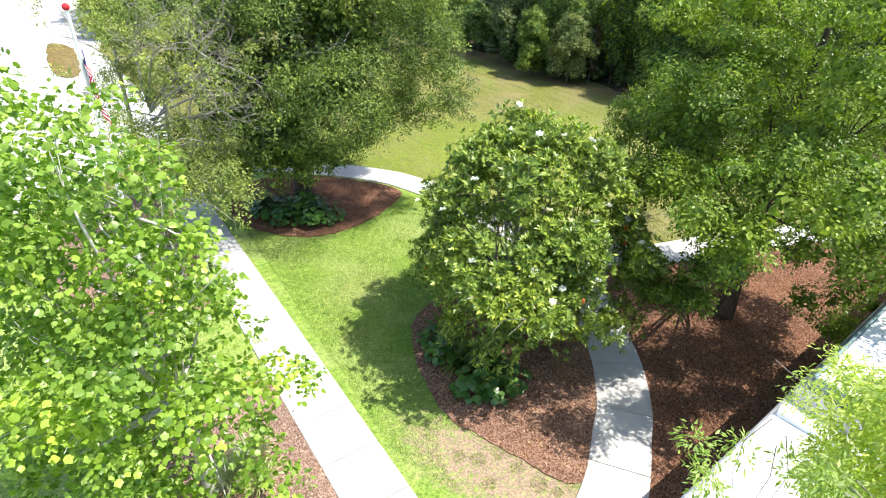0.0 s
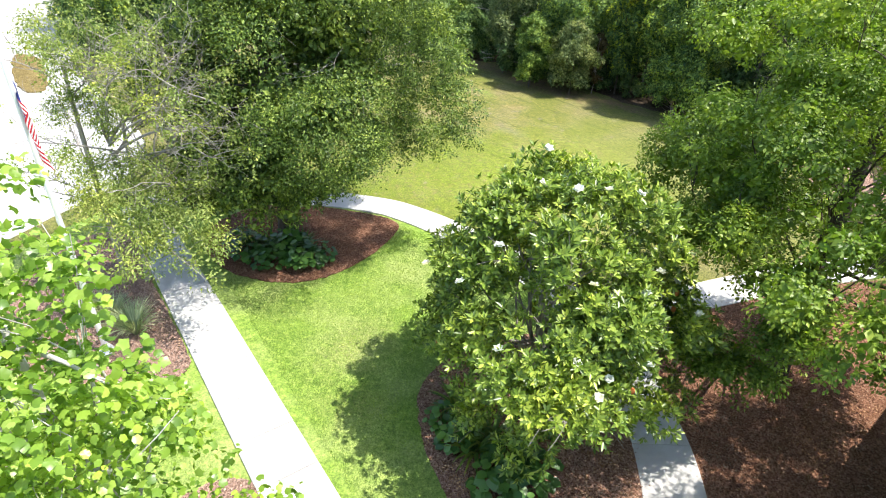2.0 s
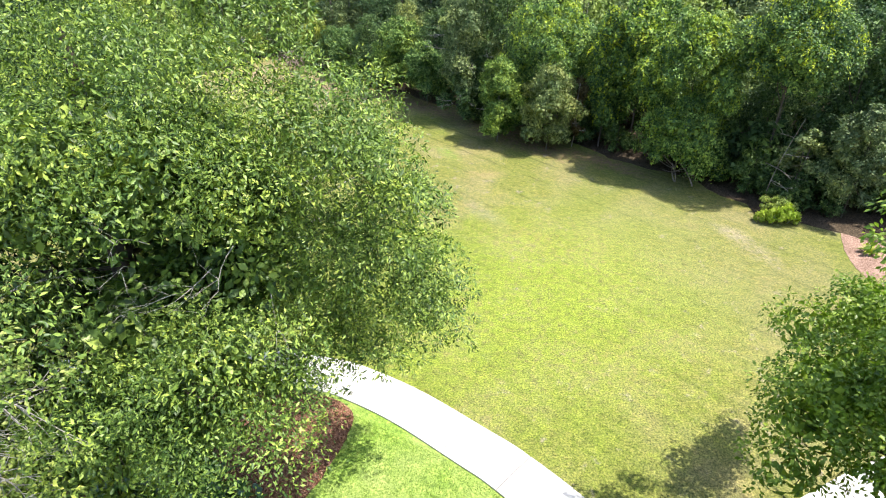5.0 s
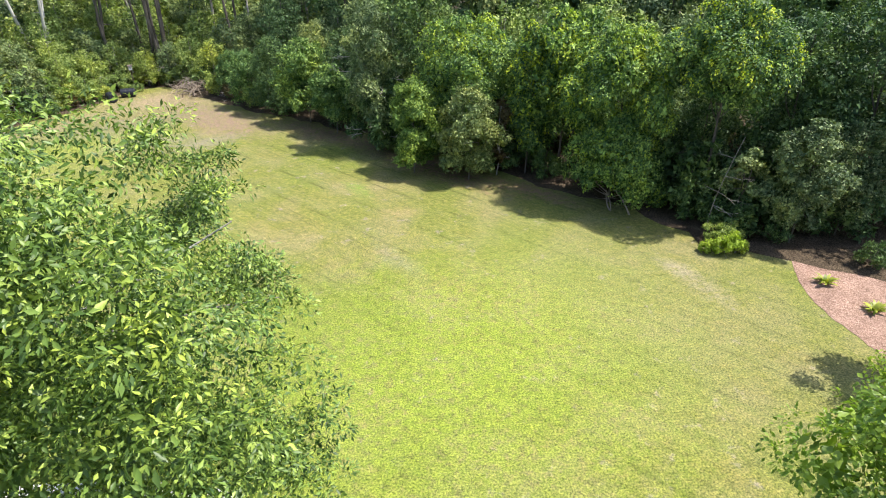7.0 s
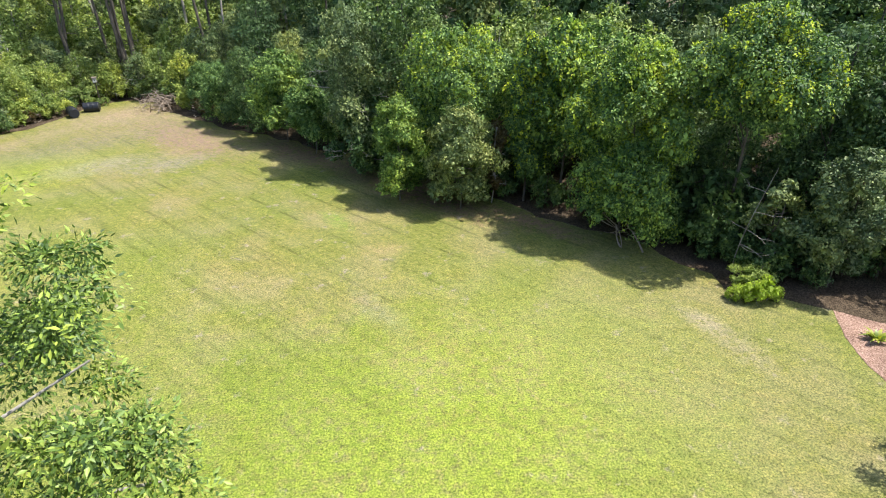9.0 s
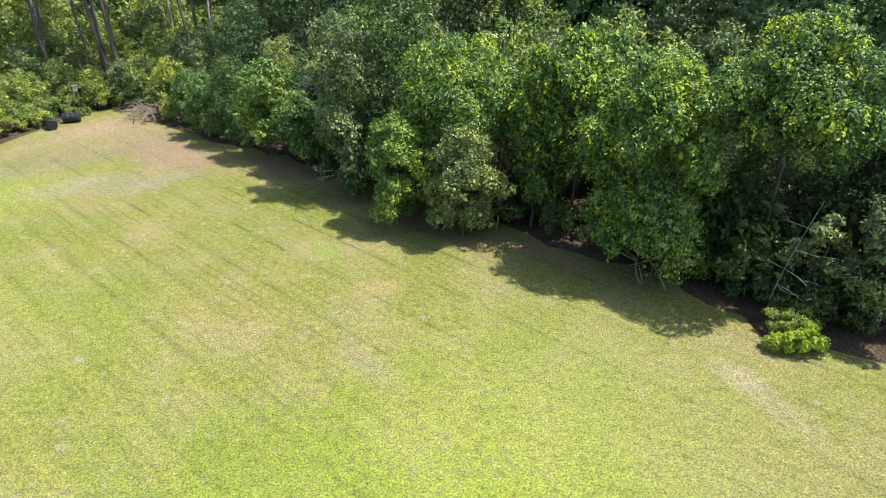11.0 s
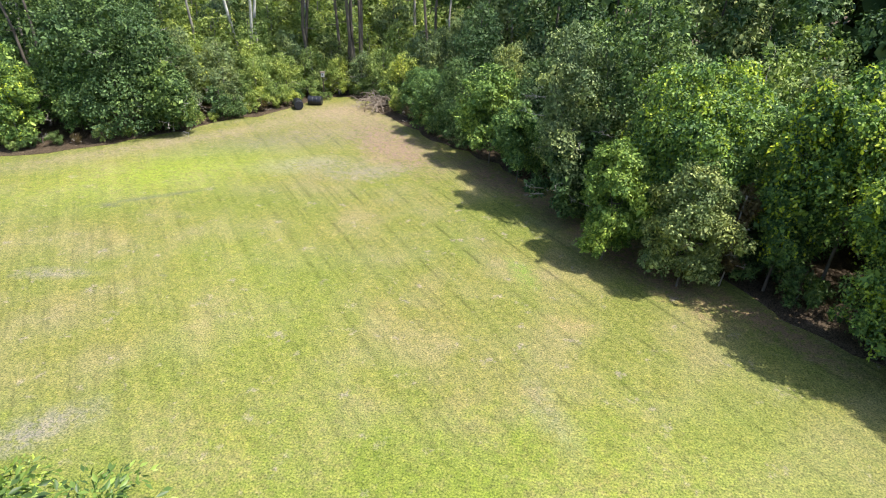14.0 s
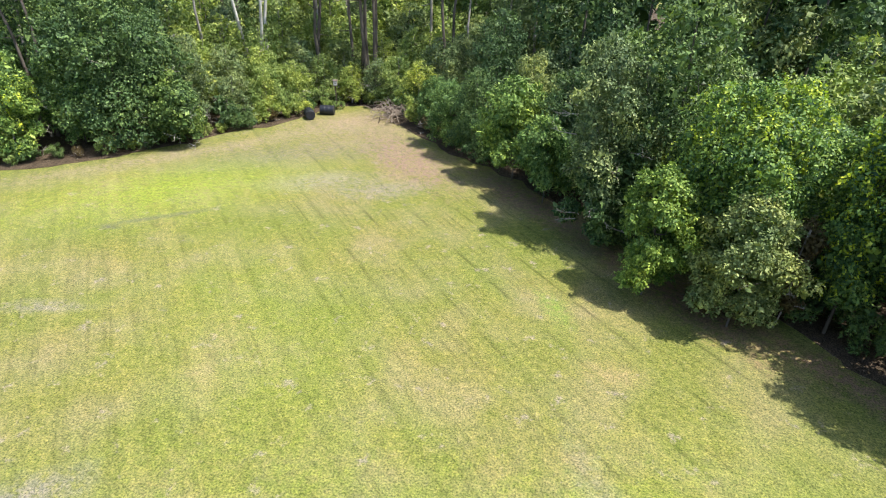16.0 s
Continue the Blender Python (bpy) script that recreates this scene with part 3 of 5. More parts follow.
def sheet(name, outline, z, material, label, depth=0.05, ragged=0.0, category=""):
    """A flat area with an uneven rim, as a thin body."""
    line = np.array(outline)
    if ragged:
        line = line + rng.normal(size=line.shape) * ragged
    bm = bmesh.new()
    face = bm.faces.new([bm.verts.new((x, y, z)) for x, y in line])
    if face.normal.z < 0 or face.calc_area() == 0:
        face.normal_flip()
    face.normal_update()
    if face.normal.z < 0:
        face.normal_flip()
    rim = bmesh.ops.extrude_face_region(bm, geom=[face])["geom"]
    bmesh.ops.translate(bm, verts=[g for g in rim if isinstance(g, bmesh.types.BMVert)], vec=(0, 0, -depth))
    bmesh.ops.recalc_face_normals(bm, faces=bm.faces)
    bmesh.ops.triangulate(bm, faces=bm.faces)
    ob = part(name, bm, material)
    return tagged(ob, label, category or name.replace("_", " "), "", "structure")


# ---------------------------------------------------------------- ground
bm = bmesh.new()
bmesh.ops.create_grid(bm, x_segments=60, y_segments=60, size=600)
ground = tagged(part("ground", bm, M_FIELD), "mown yellow-green field of grass with dry patches", "lawn", "", "structure")

LAWN = [(-60, -30), (-16.5, -30), (20, -30), (8, 6), (6.3, 10), (6, 14), (5, 17), (3.6, 19), (1.2, 21.3), (-1.6, 23.4), (-3.6, 24.6), (-7, 25.1), (-11, 24.9), (-15.5, 23.4), (-17.5, 18), (-17.5, 0), (-22, -10)]
sheet("lawn", LAWN, 0.014, M_LAWN, "bright green garden lawn with small bare spots")
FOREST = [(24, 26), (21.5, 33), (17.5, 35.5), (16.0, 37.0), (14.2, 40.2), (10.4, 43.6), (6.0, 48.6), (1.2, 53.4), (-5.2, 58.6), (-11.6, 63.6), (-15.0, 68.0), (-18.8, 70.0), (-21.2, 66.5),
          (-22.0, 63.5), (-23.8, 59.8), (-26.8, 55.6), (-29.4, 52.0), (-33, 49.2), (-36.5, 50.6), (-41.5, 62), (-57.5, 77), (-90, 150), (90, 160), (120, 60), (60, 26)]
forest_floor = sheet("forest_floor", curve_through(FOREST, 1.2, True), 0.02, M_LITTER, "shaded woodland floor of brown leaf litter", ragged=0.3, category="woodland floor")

BED_OAK = curve_through([(-10.08, 20.18), (-8.9, 18.85), (-7.62, 18.2), (-6.12, 18.0), (-4.82, 18.4), (-3.69, 19.6), (-2.84, 21.4), (-2.6, 22.9), (-3.3, 23.55), (-4.84, 23.95), (-6.4, 24.15), (-9.0, 23.9), (-10.4, 22.2)], 0.2, True)
BED_MAG = curve_through([(4.6, 7.5), (3.43, 8.04), (2.26, 8.67), (1.3, 9.3), (0.31, 11.0), (-0.07, 12.06), (-0.23, 13.19), (0.19, 14.3), (1.4, 15.6), (3.2, 16.2), (4.9, 15.4), (5.5, 14.0), (5.75, 12.2), (5.7, 9.6), (5.3, 8.0)], 0.2, True)
BED_SYC = curve_through([(-0.1, 5.5), (-1.2, 6.95), (-3.3, 9.35), (-4.6, 9.6), (-5.9, 8.0), (-5.9, 5.6), (-4.2, 4.0), (-1.8, 3.8)], 0.2, True)
BED_FLAG = curve_through([(-7.3, 13.5), (-9.1, 15.6), (-11.0, 17.7), (-13.4, 20.4), (-15.2, 20.0), (-15.4, 16.5), (-13.0, 12.9), (-10.0, 11.75), (-7.7, 12.6)], 0.2, True)
BED_RIGHT = curve_through([(6.3, 6.9), (6.75, 9.6), (6.9, 12.0), (6.5, 14.3), (5.8, 16.3), (5.5, 17.6), (8.0, 18.1), (12.0, 19.95), (18.0, 21.6), (28, 22.6), (32, 12), (18, -2), (8.5, 3.0)], 0.25, True)
BED_FAR = curve_through([(19.4, 35.3), (18.4, 33.9), (17.7, 31.8), (17.7, 29.6), (18.4, 27.0), (22, 26), (30, 28), (30, 36), (21.5, 36.0)], 0.3, True)
# the bed beside the building takes the darker mulch to carry tree shade
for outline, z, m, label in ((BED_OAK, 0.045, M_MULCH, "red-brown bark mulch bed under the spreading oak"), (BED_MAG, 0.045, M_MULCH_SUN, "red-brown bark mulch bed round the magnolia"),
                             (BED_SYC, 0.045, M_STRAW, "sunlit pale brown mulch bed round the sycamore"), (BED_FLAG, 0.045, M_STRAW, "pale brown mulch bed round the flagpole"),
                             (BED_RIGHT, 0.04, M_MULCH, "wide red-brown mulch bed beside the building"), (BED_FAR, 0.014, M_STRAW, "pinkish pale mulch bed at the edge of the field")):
    sheet("mulch_bed", outline, z, m, label, 0.06, 0.02, "mulch bed")


def chips(name, outline, z, count, material, label, size=0.055):
    lo, hi = outline.min(0), outline.max(0)
    p = lo + (hi - lo) * rng.random((count * 3, 2))
    p = p[inside(outline, p)][:count]
    n = len(p)
    pos = np.column_stack((p, np.full(n, z) + 0.012 * rng.random(n)))
    along = np.column_stack((rng.normal(size=(n, 2)), 0.3 * rng.normal(size=n)))
    up = unit(np.column_stack((0.45 * rng.normal(size=(n, 2)), np.ones(n))))
    v, f = leaf_arrays(pos, along, up, size * (0.5 + rng.random(n)), LEAF_OVAL)
    tagged(part(name, tri_mesh(name, v, f, material)), label, "mulch", "", "stuff")


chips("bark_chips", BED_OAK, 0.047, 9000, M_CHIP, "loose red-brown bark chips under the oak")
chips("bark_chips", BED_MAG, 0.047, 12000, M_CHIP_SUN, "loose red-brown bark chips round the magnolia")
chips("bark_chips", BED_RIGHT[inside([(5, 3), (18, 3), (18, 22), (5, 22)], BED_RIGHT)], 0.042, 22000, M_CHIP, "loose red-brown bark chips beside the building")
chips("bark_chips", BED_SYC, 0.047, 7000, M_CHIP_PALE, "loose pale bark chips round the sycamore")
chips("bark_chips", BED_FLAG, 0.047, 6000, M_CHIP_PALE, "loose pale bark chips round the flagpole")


def paved(name, points, width, panel, label, drop=0.0):
    """A concrete walk of cast panels with open joints."""
    line = curve_through(points, 0.2)
    d = unit(np.gradient(line, axis=0))
    nrm = np.stack((d[:, 1], -d[:, 0]), 1)
    left, right = line - nrm * width / 2, line + nrm * width / 2

    def strip(i0, i1, lo, hi, shrink, cut):
        bm = bmesh.new()
        rows = []
        for i in range(i0, i1 + 1):
            c = line[i] + d[i] * (cut if i == i0 else -cut if i == i1 else 0)
            a, b = c - nrm[i] * (width / 2 - shrink), c + nrm[i] * (width / 2 - shrink)
            e = 0.012
            rows.append([bm.verts.new((*q, z)) for q, z in ((a, lo), (a, hi - e), (a + (b - a) * e / width, hi), (b - (b - a) * e / width, hi), (b, hi - e), (b, lo))])
        for r0, r1 in zip(rows, rows[1:]):
            for k in range(5):
                bm.faces.new((r0[k], r1[k], r1[k + 1], r0[k + 1]))
        bm.faces.new(rows[0][::-1])
        bm.faces.new(rows[-1])
        bmesh.ops.recalc_face_normals(bm, faces=bm.faces)
        return bm

    base = tagged(part(name, strip(0, len(line) - 1, 0.0, 0.045 - drop, 0.03, 0.0), M_JOINT), label, "footpath", "", "structure")
    step = max(2, round(panel / 0.2))
    for i in range(0, len(line) - 2, step):
        part("slab", strip(i, min(i + step, len(line) - 1), 0.005, 0.07 - drop, 0.0, 0.011), M_CONCRETE, base)
    return base


AX, AY, DX, DY = 0.485, 6.015, -0.661, 0.75
paved("pavement", [(AX + s * DX, AY + s * DY) for s in (-14, -8, 0, 8, 16, 23)], 1.56, 1.6, "straight concrete garden walk, bleached by the sun")
paved("pavement", [(-14.4, 23.4), (-12.4, 24.5), (-10, 25.0), (-6.4, 25.05), (-3.7, 24.65), (-2.4, 24.12), (-0.85, 23.2), (1.05, 21.75), (1.9, 21.07), (3.3, 19.66), (4.5, 18.1), (5.4, 16.2), (5.9, 14.6), (6.15, 13.2), (6.32, 11.9), (6.3, 10.3), (6.12, 9.3), (5.7, 7.4), (4.7, 5.2), (3.6, 3.7)], 1.52, 2.0, "curving concrete walk between the mulch beds", 0.005)
paved("pavement", [(5.3, 18.55), (8.4, 18.95), (12.3, 20.7), (18, 22.7), (26, 23.8), (34, 24)], 1.5, 2.0, "concrete side walk running off behind the trees", 0.01)

BLADE = (np.array([(-0.09, 0, 0), (0.09, 0, 0), (0, 1, 0.0)]), np.array([(0, 1, 2)]))


def blades(outline, holes, count, label, size=0.055):
    """Short upright grass over a part of the lawn."""
    outline = np.asarray(outline)
    lo, hi = outline.min(0), outline.max(0)
    p = lo + (hi - lo) * rng.random((count * 3, 2))
    keep = inside(outline, p)
    for h in holes:
        keep &= ~inside(h, p)
    p = p[keep][:count]
    n = len(p)
    along = np.column_stack((0.45 * rng.normal(size=(n, 2)), np.ones(n)))
    v, f = leaf_arrays(np.column_stack((p, np.full(n, 0.012))), along, rng.normal(size=(n, 3)), size * (0.6 + 0.8 * rng.random(n)), BLADE)
    tagged(part("grass", tri_mesh("grass", v, f, M_BLADE)), label, "grass", "", "stuff")


BARE = curve_through([(1.3, 8.7), (2.3, 8.6), (3.4, 8.0), (4.6, 7.3), (4.9, 6.6), (3.2, 6.5), (1.9, 7.1), (1.5, 7.8)], 0.15, True)
blades([(0.4, 7.6), (1.6, 7.0), (4.2, 6.6), (5.2, 8.0), (4.6, 15.8), (3.6, 18.4), (0.8, 21.0), (-2.4, 22.9), (-9.6, 19.6)], (BED_MAG, BED_OAK, BARE), 100000, "short bright green lawn grass")
blades([(-4.9, 10.0), (-7.4, 12.8), (-9.6, 11.8), (-11, 6), (-6, 5)], (BED_SYC, BED_FLAG), 16000, "short pale green lawn grass")
for x, y, r in ((2.95, 8.2, 0.3), (3.35, 7.75, 0.2), (2.4, 7.9, 0.22), (3.9, 7.35, 0.24), (2.7, 7.2, 0.2), (4.35, 7.2, 0.15), (1.9, 7.9, 0.2)):
    blades([(x + r * (0.75 + 0.5 * rng.random()) * math.cos(a), y + r * (0.75 + 0.5 * rng.random()) * math.sin(a)) for a in np.arange(12) * 0.5236], (), int(5200 * r * r) + 60, "tuft of green grass on bare dry soil", 0.05)

# ---------------------------------------------------------------- parking area behind the flagpole
PARK = [(-18.5, -30), (-18.0, 0), (-18.2, 18), (-17.0, 25), (-19, 31), (-26, 38), (-32.5, 44.6), (-37, 50), (-42, 61), (-58, 76), (-100, 140), (-190, 120), (-110, -30)]
sheet("parking_lot", curve_through(PARK, 2.0, True), 0.03, M_PARKING, "sun-bleached pale concrete parking area", category="parking area")

sheet("grass_island", curve_through([(-41.4, 49.2), (-38.2, 47.8), (-34.4, 43.4), (-31.4, 39.4), (-32.4, 38.6), (-36.0, 42.0), (-39.4, 46.0)], 0.8, True), 0.12, M_DRY, "dry golden-brown grass island in the parking area", 0.1, 0.05, "grass island")


# ---------------------------------------------------------------- building with the flat white roof
def building():
    b = thing("building", 5.1, 3.55, 0, "low building with a flat white roof beside the mulch bed", "building", turn=46.2)
    # x runs along the eave, y away from the garden (negative)
    part("wall", box(bmesh.new(), 0.5, -11.4, 0, 21.4, -0.5, 3.98, 0.02), M_WALL, b)
    roof = part("roof", box(bmesh.new(), 0.0, -12.0, 4.02, 22.0, 0.0, 4.26, 0.03), M_ROOF, b, "white roofing membrane, stained")
    part("fascia", box(bmesh.new(), -0.03, -0.02, 3.98, 22.0, 0.035, 4.3, 0.012), M_METAL, roof, "grey metal eave strip")
    part("fascia", box(bmesh.new(), -0.035, -12.0, 3.98, 0.02, -0.03, 4.3, 0.012), M_METAL, roof, "grey metal eave strip")
    part("kerb", box(bmesh.new(), 4.25, -2.6, 4.25, 4.55, -0.05, 4.5, 0.02), M_METAL, roof, "raised dark metal roof kerb")
    part("kerb", box(bmesh.new(), 3.7, -2.6, 4.25, 3.98, -0.05, 4.36, 0.02), M_ROOF, roof, "low white roof ridge")
    upper = part("upper_roof", box(bmesh.new(), 4.66, -12.0, 4.25, 22.0, -0.22, 4.72, 0.02), M_ROOF, b, "raised pale roof level")
    part("fascia", box(bmesh.new(), 4.6, -12.0, 4.42, 4.656, -0.2, 4.76, 0.012), M_TEAL, upper, "teal metal edge strip")
    part("fascia", box(bmesh.new(), 4.66, -0.215, 4.42, 22.0, -0.16, 4.76, 0.012), M_TEAL, upper, "teal metal edge strip")
    return b


building()


# ---------------------------------------------------------------- flagpole and flag
def flagpole():
    f = thing("flagpole", -10.05, 13.62, 0.045, "white flagpole with a red ball, standing in mulch", "flagpole")
    v, t = [], []
    tube(v, t, [(0, 0, 0), (0, 0, 3), (0, 0, 6), (0, 0, 9.3)], [0.085, 0.08, 0.065, 0.05], 14)
    part("pole", tri_mesh("pole", np.concatenate(v), np.concatenate(t), M_POLE, True), None, f)
    bm = bmesh.new()
    bmesh.ops.create_uvsphere(bm, u_segments=20, v_segments=12, radius=0.1)
    bmesh.ops.translate(bm, verts=bm.verts, vec=(0, 0, 9.38))
    for q in bm.faces:
        q.smooth = True
    part("finial", bm, M_RED, f, "red ball")
    bm = bmesh.new()
    bmesh.ops.create_cone(bm, cap_ends=True, segments=20, radius1=0.26, radius2=0.12, depth=0.25)
    bmesh.ops.translate(bm, verts=bm.verts, vec=(0, 0, 0.1))
    part("base", bm, M_POLE, f)
    g = thing("flag", -9.97, 13.62, 8.35, "limp red and white striped flag with a blue corner", "flag", turn=-38)
    g.scale = (0.72, 0.72, 0.72)

    def cloth(u, w):
        """u along the fly, w down the hoist."""
        fold = 0.09 * math.sin(u * 11 + w * 3) * (0.3 + u)
        return (0.02 + u * (0.35 + 0.65 * w) + 0.05 * math.sin(u * 7) * u, fold, -w * 1.6 - u * 1.15 - 0.2 * u * u)

    def strip(name, u0, u1, w0, w1, m, off=0.0):
        bm = bmesh.new()
        rows = []
        for i in range(17):
            u = u0 + (u1 - u0) * i / 16
            rows.append([bm.verts.new((x, y + off, z)) for x, y, z in (cloth(u, w0 + (w1 - w0) * k / 3) for k in range(4))])
        for a, c in zip(rows, rows[1:]):
            for k in range(3):
                bm.faces.new((a[k], c[k], c[k + 1], a[k + 1]))
        bmesh.ops.solidify(bm, geom=bm.faces, thickness=0.006)
        for q in bm.faces:
            q.smooth = True
        return part(name, bm, m, g)

    for i in range(13):
        strip("stripe", 0.42 if i < 7 else 0.0, 1.0, i / 13, (i + 1) / 13, M_WHITE if i % 2 else M_RED)
    strip("canton", 0.0, 0.42, 0.0, 7 / 13, M_BLUE)


flagpole()


def spotlight():
    """A small lamp on the ground that points up the flagpole."""
    l = thing("ground_spotlight", -8.67, 12.61, 0.045, "small dark metal spotlight on pale mulch", "lamp", turn=-50)
    part("spike", box(bmesh.new(), -0.02, -0.02, 0.0, 0.02, 0.02, 0.14, 0.004), M_BLACK, l)
    v, t = [], []
    tube(v, t, [(0.06, 0, 0.1), (0.0, 0, 0.16), (-0.09, 0, 0.25), (-0.11, 0, 0.27)], [0.03, 0.07, 0.085, 0.09], 14)
    head = part("head", tri_mesh("head", np.concatenate(v), np.concatenate(t), M_BLACK, True), None, l)
    bm = bmesh.new()
    bmesh.ops.create_circle(bm, cap_ends=True, segments=14, radius=0.083, matrix=pose(-0.102, 0, 0.262, 0, -48, 0))
    part("lens", bm, M_GLASSY, head, "dark glass lens")


spotlight()


# ---------------------------------------------------------------- the garden's trees
def sycamore():
    trunk = [(0.05, 0, 0), (0.0, 0.0, 1.5), (-0.1, -0.1, 3.2), (-0.2, -0.15, 5.1), (-0.4, 0.1, 6.6), (-0.5, 0.1, 8.2)]
    c, r = crown_lobes((-0.7, -0.4, 5.5), (3.4, 2.6, 4.3), 17, 9, 0.6, 1.6, -0.8)
    far = (c[:, 1] > 1.0) & (c[:, 0] > 0.2)
    c, r = c[~far], r[~far]
    low = np.column_stack((-2.4 + 4.4 * rng.random(44), -2.4 + 3.0 * rng.random(44), 1.5 + 2.2 * rng.random(44)))
    c, r = np.concatenate((c, low)), np.concatenate((r, 0.4 + 0.3 * rng.random(44)))
    k = np.clip((c[:, 2] - 4.5) / 5.0, 0, 1)[:, None]
    c[:, :2] = c[:, :2] * (1 - 0.35 * k) + np.array((-0.7, 0.0)) * k
    return tree("sycamore_tree", -3.75, 5.9, "sycamore with pale mottled trunk and bright yellow-green lobed leaves", "", trunk, [0.145, 0.125, 0.11, 0.085, 0.06, 0.03], c, r, 17000, 0.125, LEAF_LOBED, L_SYC, B_PALE, 34, 0.05, 2, droop=0.35, shell=0.4, per=6, spread=1.5, inner=0.0)


HOLLOW = np.array((2.1, -3.6, 8.2))


def oak():
    trunk = [(0, 0, 0), (0.1, 0, 1.2), (0.0, 0.1, 3), (-0.2, 0.2, 6), (0.1, 0.1, 9), (0.2, 0.1, 11.5)]
    c, r = crown_lobes((0.7, -0.4, 7.2), (6.3, 5.7, 5.9), 40, 8, 0.98, 1.5, -0.9, 0.3, 0.24)
    c[:, 0] = np.where(c[:, 0] < -1, -1 + (c[:, 0] + 1) * 0.8, c[:, 0])
    # the crown slopes down to the field
    c[:, 2] = np.where(c[:, 1] > 0, np.minimum(c[:, 2], 12.5 - 1.03 * c[:, 1]), c[:, 2])
    keep = (c[:, 2] > 1.5 + 0.35 * np.maximum(c[:, 0], 0)) & (c[:, 1] < 4.6) & (c[:, 0] < 6.6)
    keep &= ~((c[:, 0] < 0.7) & (c[:, 1] < -2.4) & (c[:, 2] > 3.4))
    low = np.column_stack((-2.6 + 4.4 * rng.random(54), -3.4 + 1.7 * rng.random(54), 2.5 + 2.0 * rng.random(54)))
    # an open hollow full of bare twigs on the garden side
    keep &= np.linalg.norm((c - HOLLOW) / np.array((2.5, 2.0, 1.5)), axis=1) > 1
    rim = np.array([(5.9, -1.2, 10.6), (5.2, -0.7, 11.6), (6.5, -1.5, 9.2), (6.8, -1.6, 7.6), (6.3, -1.5, 6.2), (4.4, -0.4, 12.3), (3.4, -0.6, 12.8), (2.0, -0.8, 12.8), (5.6, -0.2, 9.4), (7.1, -1.0, 9.0), (7.2, -1.3, 8.0), (7.1, -1.7, 9.4), (7.0, -1.9, 8.4), (7.2, -1.2, 7.0), (6.0, 2.2, 6.7), (5.9, -0.5, 5.0), (6.2, -0.9, 5.7), (5.1, -0.4, 4.4), (6.0, 0.5, 5.2), (7.5, 0.4, 4.8), (7.8, 0.6, 5.1), (7.2, -0.2, 4.8), (7.8, 0.8, 5.4)])
    rim = np.repeat(rim - np.array((1.15, 0, 0)), 8, 0)
    tip = np.array([(4.6, 4.2, 7.5), (3.9, 4.5, 7.1), (4.3, 4.4, 7.2), (3.2, 4.6, 6.7), (5.9, 2.6, 8.5), (5.3, 3.2, 8.0), (5.0, 3.2, 9.6), (4.9, 3.9, 8.5), (4.9, 4.1, 8.0), (5.1, 4.0, 7.8), (5.2, 4.1, 7.2), (5.6, 3.4, 8.8), (4.6, 3.6, 9.2), (6.5, 2.2, 7.4), (6.1, 2.0, 7.2), (6.9, 1.8, 7.1), (5.6, 2.4, 7.3), (6.6, 1.4, 7.8)])
    tip = np.repeat(tip, 3, 0) + rng.normal(size=(54, 3)) * 0.2
    rim = rim + rng.normal(size=rim.shape) * 0.45
    c, r = np.concatenate((c[keep], low)), np.concatenate((r[keep], 0.6 + 0.4 * rng.random(54)))
    near = ((c[:, 0] > 1.5) & (c[:, 2] > 4.0)) | (c[:, 2] > 8.5)
    ob = tree("oak_tree", -6.9, 21.2, "large spreading oak with dense small dark green leaves", "", trunk, [0.48, 0.4, 0.36, 0.28, 0.18, 0.08], c[~near], r[~near], 68000, 0.11, LEAF_OVAL, L_OAK, B_OAK, 40, 0.06, 3, droop=0.4, shell=0.6, per=22, spread=1.8, inner=0.16, big=2.4, outward=0.9, lift=0.3)
    v, f = shell_leaves(c[near], r[near] * 0.8, 90000, 0.088, LEAF_SLIM, fray=0.2, droop=0.45, under=0.35, inner=0.0)
    v1, f1 = clump_leaves(rim, 0.35 + 0.3 * rng.random(len(rim)), 38000, 0.09, LEAF_SLIM, droop=0.4, shell=0.5, per=20, spread=1.5, inner=0.04, outward=0.9)
    v3, f3 = clump_leaves(tip, 0.22 + 0.18 * rng.random(54), 12000, 0.09, LEAF_SLIM, droop=0.3, shell=0.3, per=10, spread=2.0, inner=0.0)
    # oversized leaves round the limbs, added to block light inside the crown
    core = np.array((0.7, -0.6, 7.4)) + (c[near] - np.array((0.7, -0.6, 7.4))) * 0.55
    solid = np.linalg.norm((core - HOLLOW) / np.array((2.6, 2.4, 1.7)), axis=1) > 1
    v2, f2 = clump_leaves(core[solid], r[near][solid] * 0.9, 24000, 0.22, LEAF_OVAL, shell=0.2, per=6, spread=1.2, inner=0.0)
    v, f = np.concatenate((v, v1, v2, v3)), np.concatenate((f, f1 + len(v), f2 + len(v) + len(v1), f3 + len(v) + len(v1) + len(v2)))
    part("bough", tri_mesh("bough", v, f, L_OAK), None, ob)
    for e in ((4.8, 4.2, 7.5), (6.0, 2.6, 8.2), (6.8, 1.9, 7.1)):
        vs, ts = [], []
        tube(vs, ts, bent((1.5, 0.6, 6.6), e, 0.08, 8), np.linspace(0.07, 0.012, 8), 6)
        part("limb", tri_mesh("limb", np.concatenate(vs), np.concatenate(ts), B_TWIG, True), None, ob)
